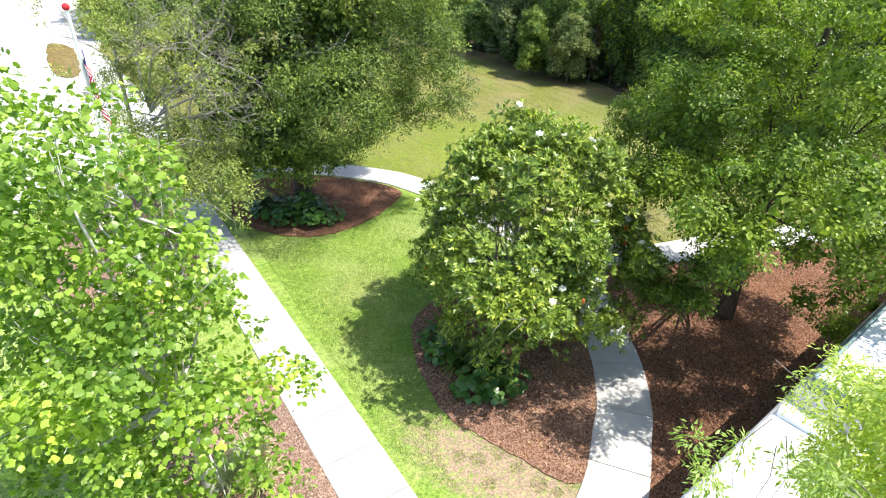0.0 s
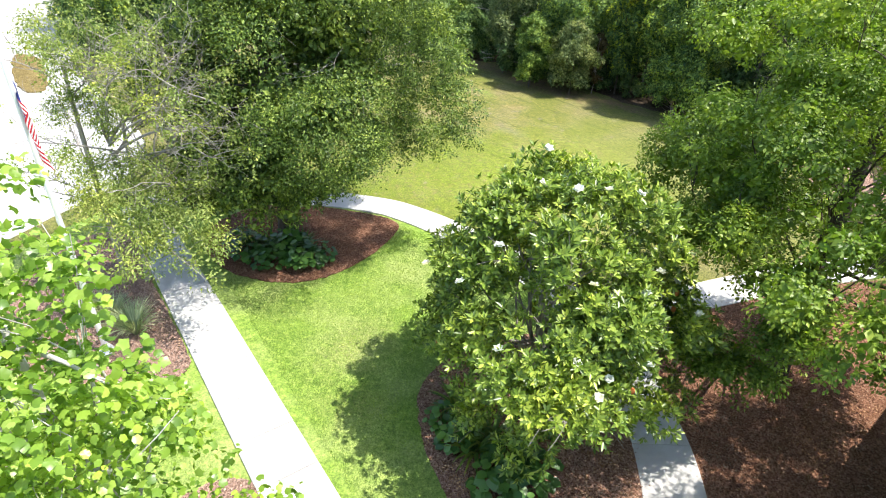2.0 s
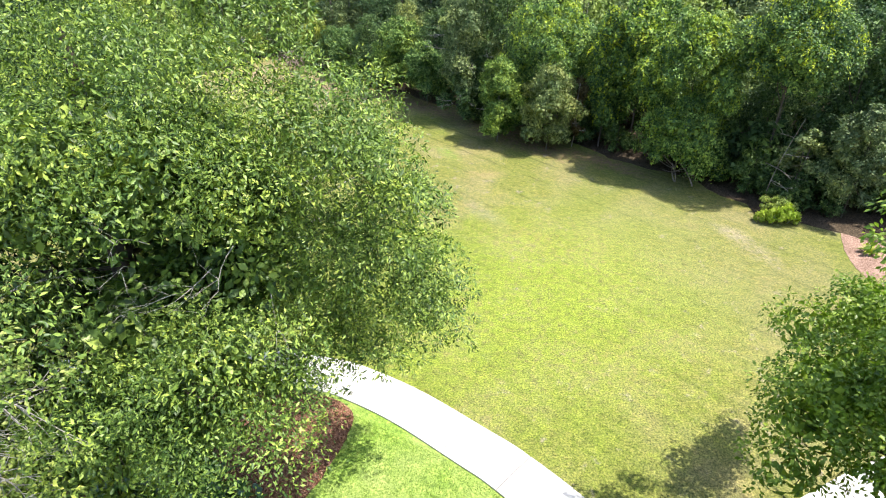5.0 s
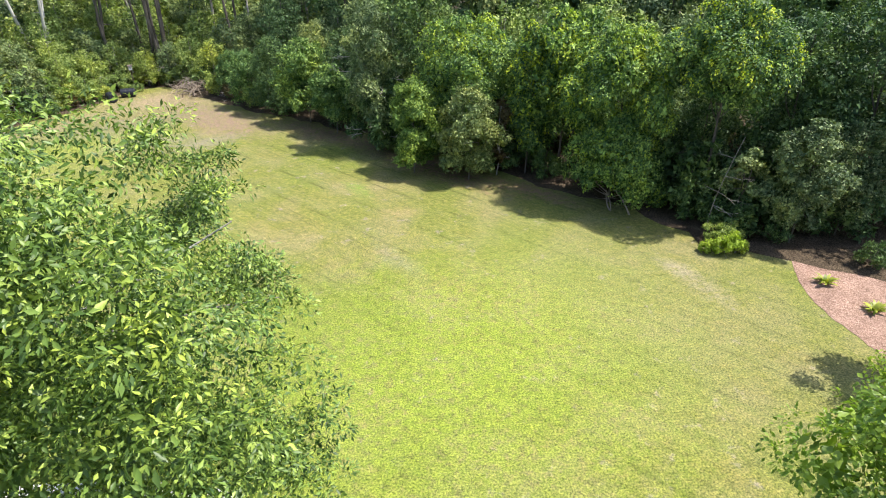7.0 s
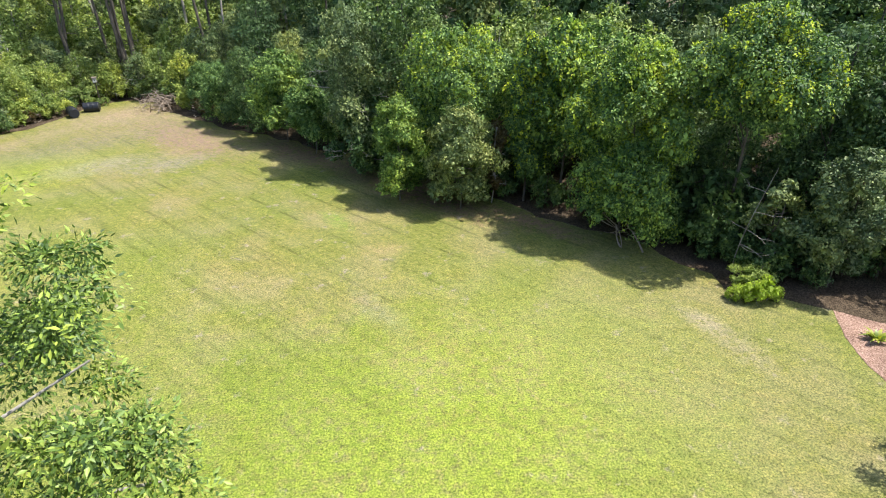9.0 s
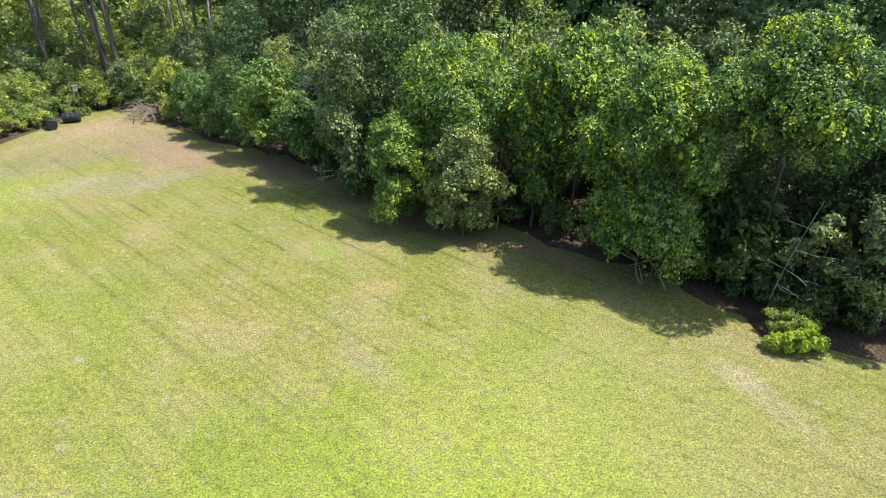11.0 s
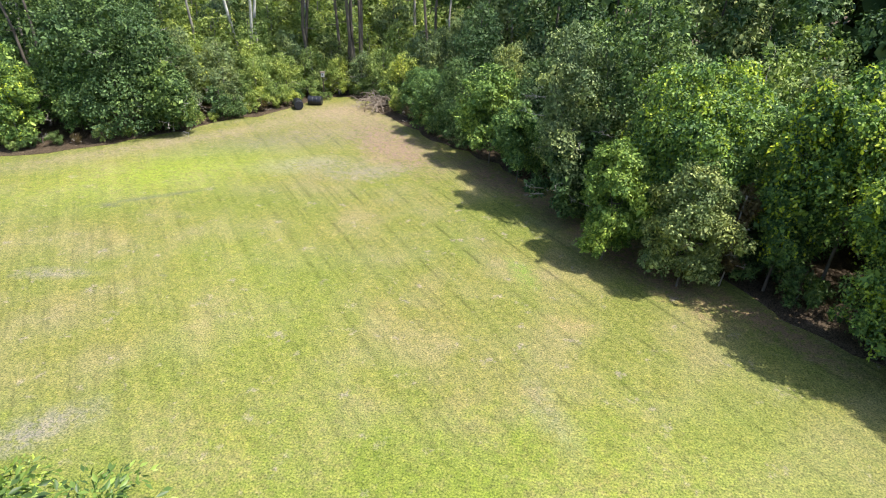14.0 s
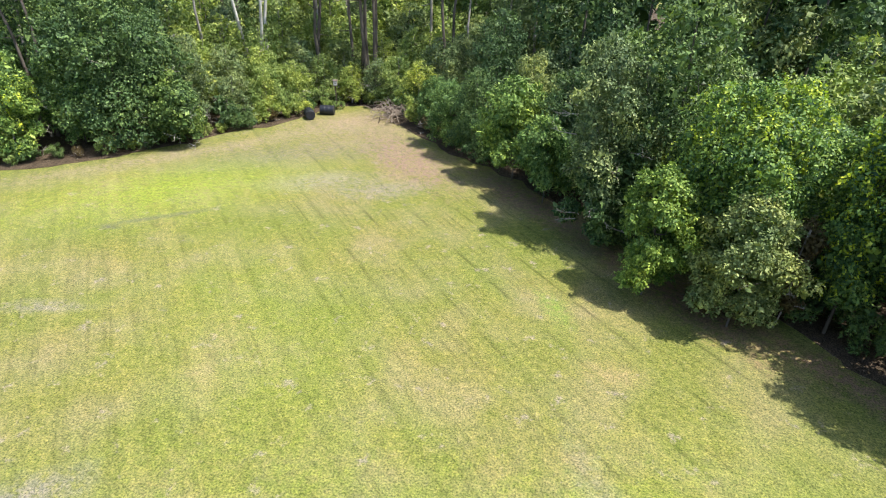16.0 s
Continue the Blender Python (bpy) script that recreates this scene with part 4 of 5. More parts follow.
    for k in range(7):
        vs, ts, tips = [], [], []
        a = k * 0.9
        grow(vs, ts, tips, HOLLOW + np.array((-1.2 + 0.5 * k, 1.6, -1.0 + 0.5 * (k % 3))), (0.5 * math.cos(a), -0.8, 0.5 * math.sin(a)), 0.9, 0.011, 2, 0.7, 3)
        part("dead_branch", tri_mesh("dead_branch", np.concatenate(vs), np.concatenate(ts), B_TWIG, True), None, ob, "bare grey twigs")
    return ob


def shade_tree():
    trunk = [(0, 0, 0), (0.15, 0.4, 1.3), (0.35, 0.9, 2.6), (0.5, 1.0, 4.5), (0.5, 0.8, 7), (0.5, 0.6, 10)]
    c, r = crown_lobes((0.3, -0.4, 6.9), (5.5, 6.2, 4.7), 30, 7, 0.72, 1.5, -0.9, 0.3, 0.26)
    keep = (c[:, 2] > 3.8) | (c[:, 1] > 2.5)
    c, r = c[keep], r[keep]
    c[:, 0] = np.where((c[:, 0] < -3.4) & (c[:, 1] > -1), -3.4 + (c[:, 0] + 3.4) * 0.6, c[:, 0])
    low = np.column_stack((-4.3 + 2.7 * rng.random(24), -0.4 + 3.2 * rng.random(24), 4.6 + 1.8 * rng.random(24)))
    front = np.column_stack((-3.8 + 4.4 * rng.random(18), -6.6 + 1.6 * rng.random(18), 5.4 + 2.6 * rng.random(18)))
    # side: unseen crown extension, added to cast shade on the mulch bed
    side = np.column_stack((0.5 + 6.0 * rng.random(30), -8.2 + 4.0 * rng.random(30), 5.4 + 3.2 * rng.random(30)))
    hang = np.array([(-3.3, -2.6, 2.5), (-3.0, -1.8, 2.2), (-3.8, -2.2, 3.0), (1.5, -2.8, 2.6), (1.6, -3.6, 2.7), (2.8, -2.6, 2.4), (-3.4, -1.4, 3.0), (-2.4, -3.2, 3.6), (-2.8, -3.4, 3.0), (-2.0, -3.1, 4.2), (-1.4, -3.0, 3.8), (-0.6, 6.2, 5.0), (0.2, 6.7, 4.8), (0.9, 6.2, 5.4), (-3.5, -1.2, 5.8), (-3.0, -1.6, 6.2), (-2.6, -1.2, 5.4), (-3.4, -1.6, 6.6)])
    hang = np.repeat(hang, 3, 0) + rng.normal(size=(54, 3)) * 0.35
    c, r = np.concatenate((c, low, hang, front, side)), np.concatenate((r, 0.65 + 0.4 * rng.random(24), 0.4 + 0.25 * rng.random(54), 0.5 + 0.3 * rng.random(18), 0.6 + 0.4 * rng.random(30)))
    return tree("shade_tree", 10.3, 15.2, "broad shade tree with a dark leaning trunk and yellow-green leaves", "", trunk, [0.33, 0.27, 0.24, 0.2, 0.13, 0.06], c, r, 160000, 0.09, LEAF_OVAL, L_RIGHT, B_OAK, 46, 0.05, 3, droop=0.45, shell=0.45, per=18, spread=1.9, inner=0.12, big=2.6, outward=0.9, lift=0.5)


def feathery_tree():
    trunk = [(0, 0, 0), (0.0, 0.1, 2.5), (-0.1, 0.3, 5.0), (-0.2, 0.5, 7.2), (-0.4, 0.6, 9.0)]
    c, r = crown_lobes((0.1, 0.3, 8.1), (1.2, 1.2, 1.3), 14, 5, 0.27, 4.5, -0.8)
    c2, r2 = crown_lobes((0.9, 1.7, 7.0), (1.3, 1.3, 1.1), 14, 5, 0.27, 4.5, -0.8)
    tip = np.array([(-1.7, 1.45, 7.6), (-1.5, 1.3, 7.5), (-1.2, 1.5, 7.5), (0.7, 4.0, 6.3), (0.65, 3.6, 6.35), (0.55, 3.1, 6.5), (-0.9, 1.3, 7.55), (-0.6, 1.0, 7.7), (0.6, 2.7, 6.6), (-1.6, 1.2, 7.3), (0.6, 3.8, 6.0)])
    c, r = np.concatenate((c, c2, tip)), np.concatenate((r, r2, np.full(11, 0.14)))
    return tree("feathery_tree", 6.3, 0.75, "young tree with feathery light green leaves beside the flat roof", "", trunk, [0.14, 0.12, 0.1, 0.06, 0.02], c, r, 50000, 0.08, LEAF_NARROW, L_WILLOW, B_GREY, 30, 0.012, 3, droop=0.5, shell=0.1, per=14, spread=1.8, inner=0.0)


def sparse_tree():
    t = thing("half_bare_tree", -11.3, 17.7, 0.04, "thin grey tree with bare twigs and sparse yellowish leaves", "tree")
    verts, tris, tips = [], [], []
    for x, y, hx, hy, h in ((-0.7, 0.1, -0.2, 0.3, 7.6), (0.35, -0.2, 0.6, 0.1, 6.0)):
        stem = bent((x, y, 0), (x + hx, y + hy, h), 0.04, 7)
        tube(verts, tris, stem, np.linspace(0.13, 0.05, 7), 9)
        for i in range(9):
            k = rng.integers(2, 7)
            a = rng.random() * 6.283
            grow(verts, tris, tips, stem[k], (math.cos(a), math.sin(a), 0.35 + 0.5 * rng.random()), 1.5 + 0.9 * rng.random(), 0.032, 2, 0.6)
    for x, y, z, k in ((1.6, 0.2, 6.0, 5), (2.6, -0.3, 5.4, 5), (3.6, -0.9, 5.6, 4), (2.4, 0.1, 7.4, 5), (3.4, -0.2, 7.9, 4), (1.3, -0.6, 7.6, 4), (0.5, -0.4, 7.6, 4), (3.2, -1.9, 4.7, 4), (4.2, -1.4, 6.4, 5), (4.0, -1.0, 7.2, 5)):
        limb = bent((0.2, 0, 2.2 + 0.4 * z), (x, y, z), 0.08, 6)
        tube(verts, tris, limb, np.linspace(0.055, 0.02, 6), 7)
        for i in range(k):
            j = rng.integers(3, 6)
            grow(verts, tris, tips, limb[j], unit(limb[5] - limb[2]) + rng.normal(size=3) * 0.6, 1.0 + 0.5 * rng.random(), 0.028, 2, 0.7)
    hung = []
    for x, y, z in ((3.2, -2.6, 4.0), (3.9, -3.2, 3.6), (4.6, -3.8, 3.1), (2.6, -2.2, 4.3), (4.3, -2.6, 3.3), (3.4, -3.9, 3.0)):
        limb = bent((0.3, -0.1, 3.4), (x, y, z), 0.08, 6)
        tube(verts, tris, limb, np.linspace(0.05, 0.015, 6), 6)
        for i in range(4):
            grow(verts, tris, hung, limb[rng.integers(2, 6)], (0.6, -0.5, -0.25 + 0.3 * rng.random()), 0.7, 0.012, 1, 0.6)
    along = rng.random(46)[:, None]
    top = np.array((-1.6, -0.4, 5.6)) + rng.random((30, 3)) * np.array((2.4, 1.0, 3.6))
    spray = np.array((0.0, -0.7, 4.7)) + np.array((4.4, -2.7, -1.1)) * along + rng.normal(size=(46, 3)) * np.array((0.7, 0.8, 0.4))
    part("trunk", tri_mesh("trunk", np.concatenate(verts), np.concatenate(tris), B_TWIG, True), None, t)
    tips = np.array(tips)
    some = np.concatenate((tips[rng.random(len(tips)) < 0.35], np.array(hung)))
    v, f = clump_leaves(some, np.full(len(some), 0.3), 15000, 0.09, LEAF_OVAL, shell=0.1, per=10, spread=1.9, inner=0.0)
    part("crown", tri_mesh("crown", v, f, L_SPARSE), None, t)
    spray = np.concatenate((spray, top))
    v, f = clump_leaves(spray, 0.35 + 0.3 * rng.random(76), 21000, 0.1, LEAF_SLIM, droop=0.6, shell=0.2, per=12, spread=2.2, inner=0.0)
    part("bough", tri_mesh("bough", v, f, L_SPARSE), None, t)


def young_tree():
    trunk = [(0, 0, 0), (0.05, 0.0, 1.2), (0.0, 0.1, 2.6), (-0.1, 0.0, 4.2)]
    c, r = crown_lobes((-0.1, 0.0, 3.5), (1.7, 1.7, 1.5), 14, 5, 0.4, 1.4, -0.7)
    return tree("young_tree", 18.3, 26.7, "young yellow-green tree at the rim of the pale mulch", "", trunk, [0.09, 0.08, 0.06, 0.02], c, r, 9000, 0.12, LEAF_OVAL, L_RIGHT, B_GREY, 14, 0.03, 2, shell=0.4, per=14, spread=1.6, inner=0.03)


rng = np.random.default_rng(31)
sycamore()
rng = np.random.default_rng(37)
young_tree()
rng = np.random.default_rng(32)
oak()
rng = np.random.default_rng(33)
shade_tree()
rng = np.random.default_rng(34)
feathery_tree()
rng = np.random.default_rng(35)
sparse_tree()


def magnolia():
    mg = thing("magnolia_tree", 2.98, 12.75, 0.04, "magnolia with glossy leaf rosettes and white blossoms", "tree")
    trunk = [(0, 0, 0), (0.05, 0.0, 1.4), (0.0, 0.1, 3), (-0.1, 0.0, 4.6), (-0.1, -0.1, 6.2)]
    m = 270
    h = 1.5 + 5.4 * rng.random(m) ** 0.92
    a = rng.random(m) * 6.283
    girth = np.where(h > 3.2, 3.75 * (1 - (np.maximum(h - 3.0, 0) / 4.5) ** 2.1), 3.1 + 0.2 * h) * (0.88 + 0.05 * np.cos(a - 0.1) + 0.13 * np.sin(a * 3 + 1) + 0.13 * np.sin(a * 5 + h * 2.4))
    girth = girth * (0.35 + 0.65 * rng.random(m) ** 0.45)
    c = np.column_stack((girth * np.cos(a), girth * np.sin(a), h))
    r = 0.28 + 0.36 * rng.random(m)
    pick = rng.choice(len(c), 40, replace=False)
    part("trunk", limbs_mesh("trunk", trunk, [0.17, 0.15, 0.12, 0.08, 0.03], c[pick], B_GREY, 0.055, 0.15, 3), None, mg)
    n = 7600
    w = r ** 2 / (r ** 2).sum()
    who = rng.choice(len(c), n, p=w)
    d = ball_dirs(n)
    d[:, 2] = np.where((d[:, 2] < 0) & (rng.random(n) < 0.6), -d[:, 2], d[:, 2])
    pos = c[who] + d * (r[who] * (0.3 + 0.8 * rng.random(n)))[:, None]
    axis = unit(d + np.array((0, 0, 0.8)) + unit(pos - np.array((0, 0, 3.0))) * 0.5)
    a = unit(np.cross(axis, rng.normal(size=(n, 3))))
    b = np.cross(axis, a)
    per = 9
    ang = (np.arange(per) * 2.4)[None, :] + rng.random(n)[:, None] * 6.28
    lift = 0.3 + 1.1 * rng.random((n, per))
    out_dir = np.cos(ang)[..., None] * a[:, None] + np.sin(ang)[..., None] * b[:, None] + lift[..., None] * axis[:, None]
    up = unit(axis[:, None] * 1.0 - 0.35 * (out_dir - lift[..., None] * axis[:, None]) + rng.normal(size=(n, per, 3)) * 0.15)
    base = pos[:, None] + unit(out_dir) * 0.02 + axis[:, None] * (np.arange(per) * 0.008)[None, :, None]
    v, f = leaf_arrays(base.reshape(-1, 3), out_dir.reshape(-1, 3), up.reshape(-1, 3), 0.158 * (0.6 + 0.7 * rng.random(n * per)), LEAF_MAG)
    part("crown", tri_mesh("crown", v, f, L_MAG), None, mg)
    spots = [(-1.4, -1.45, 6.35), (0.0, -1.25, 7.25), (-0.7, -1.2, 7.75), (1.0, -0.8, 6.9), (3.1, 0.7, 4.6), (3.0, 0.3, 4.1), (-3.0, -0.6, 4.6), (0.4, -2.8, 3.9), (1.3, -2.6, 4.0), (2.2, -2.2, 3.6), (-1.1, -2.7, 4.3), (1.9, -1.6, 5.2), (0.6, -2.1, 5.4), (-2.0, -1.8, 5.0), (1.6, -0.4, 6.6), (-0.3, 0.6, 7.2), (2.5, -0.9, 5.3), (3.2, -0.9, 4.3), (0.9, -3.0, 3.3), (-2.6, 0.4, 5.0)]
    for spot in spots:
        k = np.argmin(np.linalg.norm(c - np.array(spot), axis=1))
        x, y, z = c[k] + unit(np.array(spot) + np.array((0, 0, 0.4)) - c[k]) * r[k] * 1.1
        m = 9
        ang = np.arange(m) * 2.4
        lift = np.where(np.arange(m) < 5, 0.25, 0.9)
        dirs = np.stack((np.cos(ang), np.sin(ang), lift), 1)
        v, f = leaf_arrays(np.zeros((m, 3)), dirs, np.stack((-0.6 * np.cos(ang), -0.6 * np.sin(ang), np.ones(m)), 1), np.full(m, 0.125), LEAF_ROUND)
        fl = part("flower", tri_mesh("flower", v, f, L_PETAL), None, mg, "open white blossom")
        fl.matrix_basis = pose(x, y, z, -25 + 18 * rng.random(), -15 + 30 * rng.random(), 360 * rng.random())
    for x, y, z in ((-2.55, -1.2, 3.2), (3.0, 0.1, 3.8), (2.9, -0.1, 4.4), (1.7, -2.4, 3.4)):
        bm = bmesh.new()
        bmesh.ops.create_icosphere(bm, subdivisions=2, radius=0.055)
        for q in bm.verts:
            q.co *= 1 + 0.25 * noise.noise(q.co * 60)
            q.co.z *= 1.6
        co = part("seed_cone", bm, L_RUST, mg, "rust-red seed cone")
        co.location = (x, y, z)


rng = np.random.default_rng(36)
magnolia()


# ---------------------------------------------------------------- low planting
def rosette(name, x, y, label, group, count, length, shape, material, spread=0.35, rise=0.8, z=0.045):
    """A clump of long-stalked broad leaves."""
    t = thing(name, x, y, z, label, "plant", group)
    ang = rng.random(count) * 6.283
    d = np.stack((np.cos(ang), np.sin(ang), np.zeros(count)), 1)
    k = rng.random(count) ** 0.6
    pos = d * (spread * k)[:, None] + np.array((0, 0, 1)) * (rise * (1.05 - 0.75 * k) * (0.7 + 0.5 * rng.random(count)))[:, None]
    along = d + rng.normal(size=(count, 3)) * 0.25 - np.array((0, 0, 0.25))
    up = unit(d * 0.35 + np.array((0, 0, 1)) + rng.normal(size=(count, 3)) * 0.2)
    v, f = leaf_arrays(pos, along, up, length * (0.7 + 0.5 * rng.random(count)), shape)
    part("foliage", tri_mesh("foliage", v, f, material), None, t)
    vs, ts = [], []
    for p in pos[::3]:
        tube(vs, ts, [(0.03 * p[0], 0.03 * p[1], 0), (p[0] * 0.5, p[1] * 0.5, p[2] * 0.7), tuple(p)], [0.012, 0.01, 0.006], 4)
    part("stalk", tri_mesh("stalk", np.concatenate(vs), np.concatenate(ts), material), None, t)
    return t


def tussock(name, x, y, label, group, count, length, material, z=0.045, width=0.05, lift=0.9):
    """A fountain of long arching blades."""
    t = thing(name, x, y, z, label, "plant", group)
    ang = rng.random(count) * 6.283
    lean = 0.25 + 0.9 * rng.random(count)
    L = length * (0.6 + 0.5 * rng.random(count))
    verts, tris = [], []
    s = np.linspace(0, 1, 5)
    for i in range(count):
        d = np.array((math.cos(ang[i]), math.sin(ang[i])))
        side = np.array((-d[1], d[0]))
        rad = 0.06 + L[i] * (lean[i] * 0.55 * s + 0.3 * s ** 2)
        hgt = L[i] * (lift * s - 0.62 * lean[i] * s ** 2)
        w = width * 0.5 * np.array((0.7, 1, 0.9, 0.6, 0.05))
        mid = np.column_stack((rad[:, None] * d, hgt))
        edge = np.column_stack((w[:, None] * side, np.zeros(5)))
        k = 10 * i
        verts.append(np.concatenate((mid - edge, mid + edge)))
        for j in range(4):
            tris += [(k + j, k + j + 1, k + 6 + j), (k + j, k + 6 + j, k + 5 + j)]
    part("foliage", tri_mesh("foliage", np.concatenate(verts), np.array(tris), material), None, t)
    return t


for x, y, s in ((2.0, 10.3, 1.0), (2.7, 10.15, 0.9), (2.3, 10.9, 1.1), (3.0, 10.7, 1.0), (0.55, 12.1, 0.8), (1.0, 11.4, 0.9)):
    rosette("broadleaf_plant", x, y, "clump of glossy dark green broad leaves in mulch", "plants under the magnolia", int(70 * s), 0.27 * s, LEAF_ROUND, L_HOSTA, 0.5 * s, 0.75 * s)
for x, y in ((0.9, 12.6), (1.5, 11.2), (1.2, 11.9), (1.9, 11.6)):
    tussock("strap_leaf_plant", x, y, "clump of arching yellow-green strap leaves", "plants under the magnolia", 60, 1.0, L_STRAP, width=0.08)
for x, y, s in ((-7.9, 19.6, 1.15), (-7.0, 19.2, 1.0), (-5.7, 19.3, 1.15), (-5.1, 19.7, 0.9), (-6.5, 20.1, 1.2), (-8.5, 20.3, 1.0)):
    rosette("broadleaf_plant", x, y, "clump of dark green broad leaves in mulch", "plants under the oak", int(90 * s), 0.25 * s, LEAF_ROUND, L_HOSTA, 0.65 * s, 0.85 * s)
for x, y in ((-6.3, 19.6), (-6.0, 20.3), (-7.3, 20.3)):
    tussock("strap_leaf_plant", x, y, "clump of dark arching strap leaves", "plants under the oak", 60, 1.1, L_HOSTA, width=0.08)
for x, y, s in ((-3.2, 7.05, 0.8), (-2.7, 6.3, 0.7), (-9.6, 14.5, 1.25), (-10.8, 15.3, 0.85), (-11.6, 15.6, 0.8), (-3.4, 6.3, 0.8)):
    tussock("variegated_grass", x, y, "tuft of pale variegated grass in mulch", "variegated grass tufts", 300, s, L_SILVER, width=0.022, lift=1.15)
for x, y in ((18.9, 32.7), (19.4, 30.7)):
    c = tussock("cycad", x, y, "small yellow-green cycad on pinkish mulch", "cycads", 36, 0.62, L_CYCAD, width=0.13, lift=0.85)

# ---------------------------------------------------------------- woods round the field
rng = np.random.default_rng(40)
GROUP = "trees at the edge of the woods"


def masses(height, reach, low, mains, per, kind, lean=0.0, lump=1.0):
    """Foliage masses of a crown: each a bunch of smaller round ones, stacked round the trunk."""
    c, r = [], []
    for i in range(mains):
        h = (i + 0.5) / mains
        if kind == "column":
            prof = 0.95 if h < 0.65 else math.sqrt(max(0.1, 1 - ((h - 0.65) / 0.4) ** 2))
        elif kind == "umbrella":
            prof = 0.55 + 0.45 * math.sin(math.pi * min(1.0, h * 1.1 + 0.15))
        else:
            prof = 0.8 + 0.2 * h / 0.4 if h < 0.4 else math.sqrt(max(0.06, 1 - ((h - 0.4) / 0.64) ** 2))
        a = i * 2.39996 + 0.5 * rng.normal()
        size = reach * 0.36 * (0.7 + 0.6 * rng.random()) * (0.6 + 0.4 * prof)
        out_r = max(0.0, reach * prof * (0.72 + 0.4 * rng.random()) - size)
        mid = np.array((out_r * math.cos(a) + lean * h * 3, out_r * math.sin(a), low + size * 0.7 + (height - low - size * 1.6) * h))
        e = ball_dirs(per)
        c.append(np.concatenate((mid[None], mid + e * (size * (0.65 + 0.35 * rng.random(per)))[:, None] * np.array((1, 1, 0.9)))))
        r.append(np.concatenate(((size * 0.72,), size * lump * (0.18 + 0.26 * rng.random(per) ** 1.5))))
    c, r = np.concatenate(c), np.concatenate(r)
    c[:, 2] = np.maximum(c[:, 2], r * 0.6)
    return c, r


def wisps(c, r, count, size, reach):
    """Young vine shoots: strings of leaves that stand out from the upper sides and bend down."""
    want = r ** 2 * np.maximum(0.05, (c[:, 2] - c[:, 2].min()) / np.ptp(c[:, 2])) * (rng.random(len(c)) < 0.45)
    ok = rng.choice(len(c), count, p=want / want.sum())
    d = ball_dirs(count)
    d[:, 2] = np.abs(d[:, 2])
    root = c[ok] + d * r[ok][:, None] * 0.95
    out_d = unit(d + rng.normal(size=(count, 3)) * 0.6)
    n = 8
    s = np.linspace(0, 1, n)[None, :, None]
    length = (reach * (0.5 + rng.random(count)))[:, None, None]
    pos = root[:, None] + out_d[:, None] * s * length * 0.6 + np.array((0, 0, -0.7)) * (s ** 2) * length + rng.normal(size=(count, n, 3)) * 0.03
    up = unit(d[:, None] + np.array((0, 0, 0.5)) + rng.normal(size=(count, n, 3)) * 0.3)
    along = unit(out_d[:, None] * (1 - s) + np.array((0, 0, -1)) * s + rng.normal(size=(count, n, 3)) * 0.6)
    return leaf_arrays(pos.reshape(-1, 3), along.reshape(-1, 3), up.reshape(-1, 3), size * (0.7 + 0.6 * rng.random(count * n)), LEAF_OVAL)


def woods_kind(name, label, height, reach, low, mains, leaves, size, leaf, bark, kind="dome", lean=0.0, limbs=5, per=15, girth=130, shoots=0, group="", category="tree", lump=1.0, dead=0, **how):
    ob = thing(name, 0, 0, 0, label, category, group or GROUP)
    trunk = [(0, 0, 0), (0.1 + lean, 0.1, height * 0.3), (lean * 2, 0, height * 0.6), (lean * 3, 0.1, height * 0.9)]
    c, r = masses(height, reach, low, mains, per, kind, lean, lump)
    k = height / girth
    pick = rng.choice(len(c), min(limbs, len(c)), replace=False)
    part("trunk", limbs_mesh("trunk", trunk, [k, k * 0.8, k * 0.5, 0.04], c[pick], bark, 0.035, twigs=1), None, ob)
    v, f = shell_leaves(c, r, leaves, size, **how)
    part("crown", tri_mesh("crown", v, f, leaf), None, ob)
    if shoots:
        v, f = wisps(c, r, shoots, size * 1.1, 0.5)
        part("vine", tri_mesh("vine", v, f, L_TIP), None, ob, "yellow-green vine shoots")
    if dead:
        for _ in range(dead):
            vs, ts, tips = [], [], []
            a = rng.random() * 6.283
            h = low + (height - low) * 0.6 * rng.random()
            q = np.array((reach * 0.55 * math.cos(a), reach * 0.55 * math.sin(a), h))
            grow(vs, ts, tips, q, (math.cos(a), math.sin(a), 0.1), reach * 0.3, 0.03, 2, 0.6, 3)
            part("dead_branch", tri_mesh("dead_branch", np.concatenate(vs), np.concatenate(ts), B_TWIG, True), None, ob, "bare grey twigs")
    return ob


used = set()


def stand(ob, x, y, scale=1.0, turn=None, tilt=0.0, wide=1.0):
    """Puts a tree down; its first use moves the built one, later ones copy it."""
    turn = 360 * rng.random() if turn is None else turn
    m = pose(x, y, 0.0, tilt, 0, turn)
    if ob.name in used:
        ob = copy_thing(ob, m)
    else:
        used.add(ob.name)
        ob.matrix_basis = m
    ob.scale = (scale * wide, scale * wide, scale * (0.94 + 0.12 * rng.random()))
    return ob


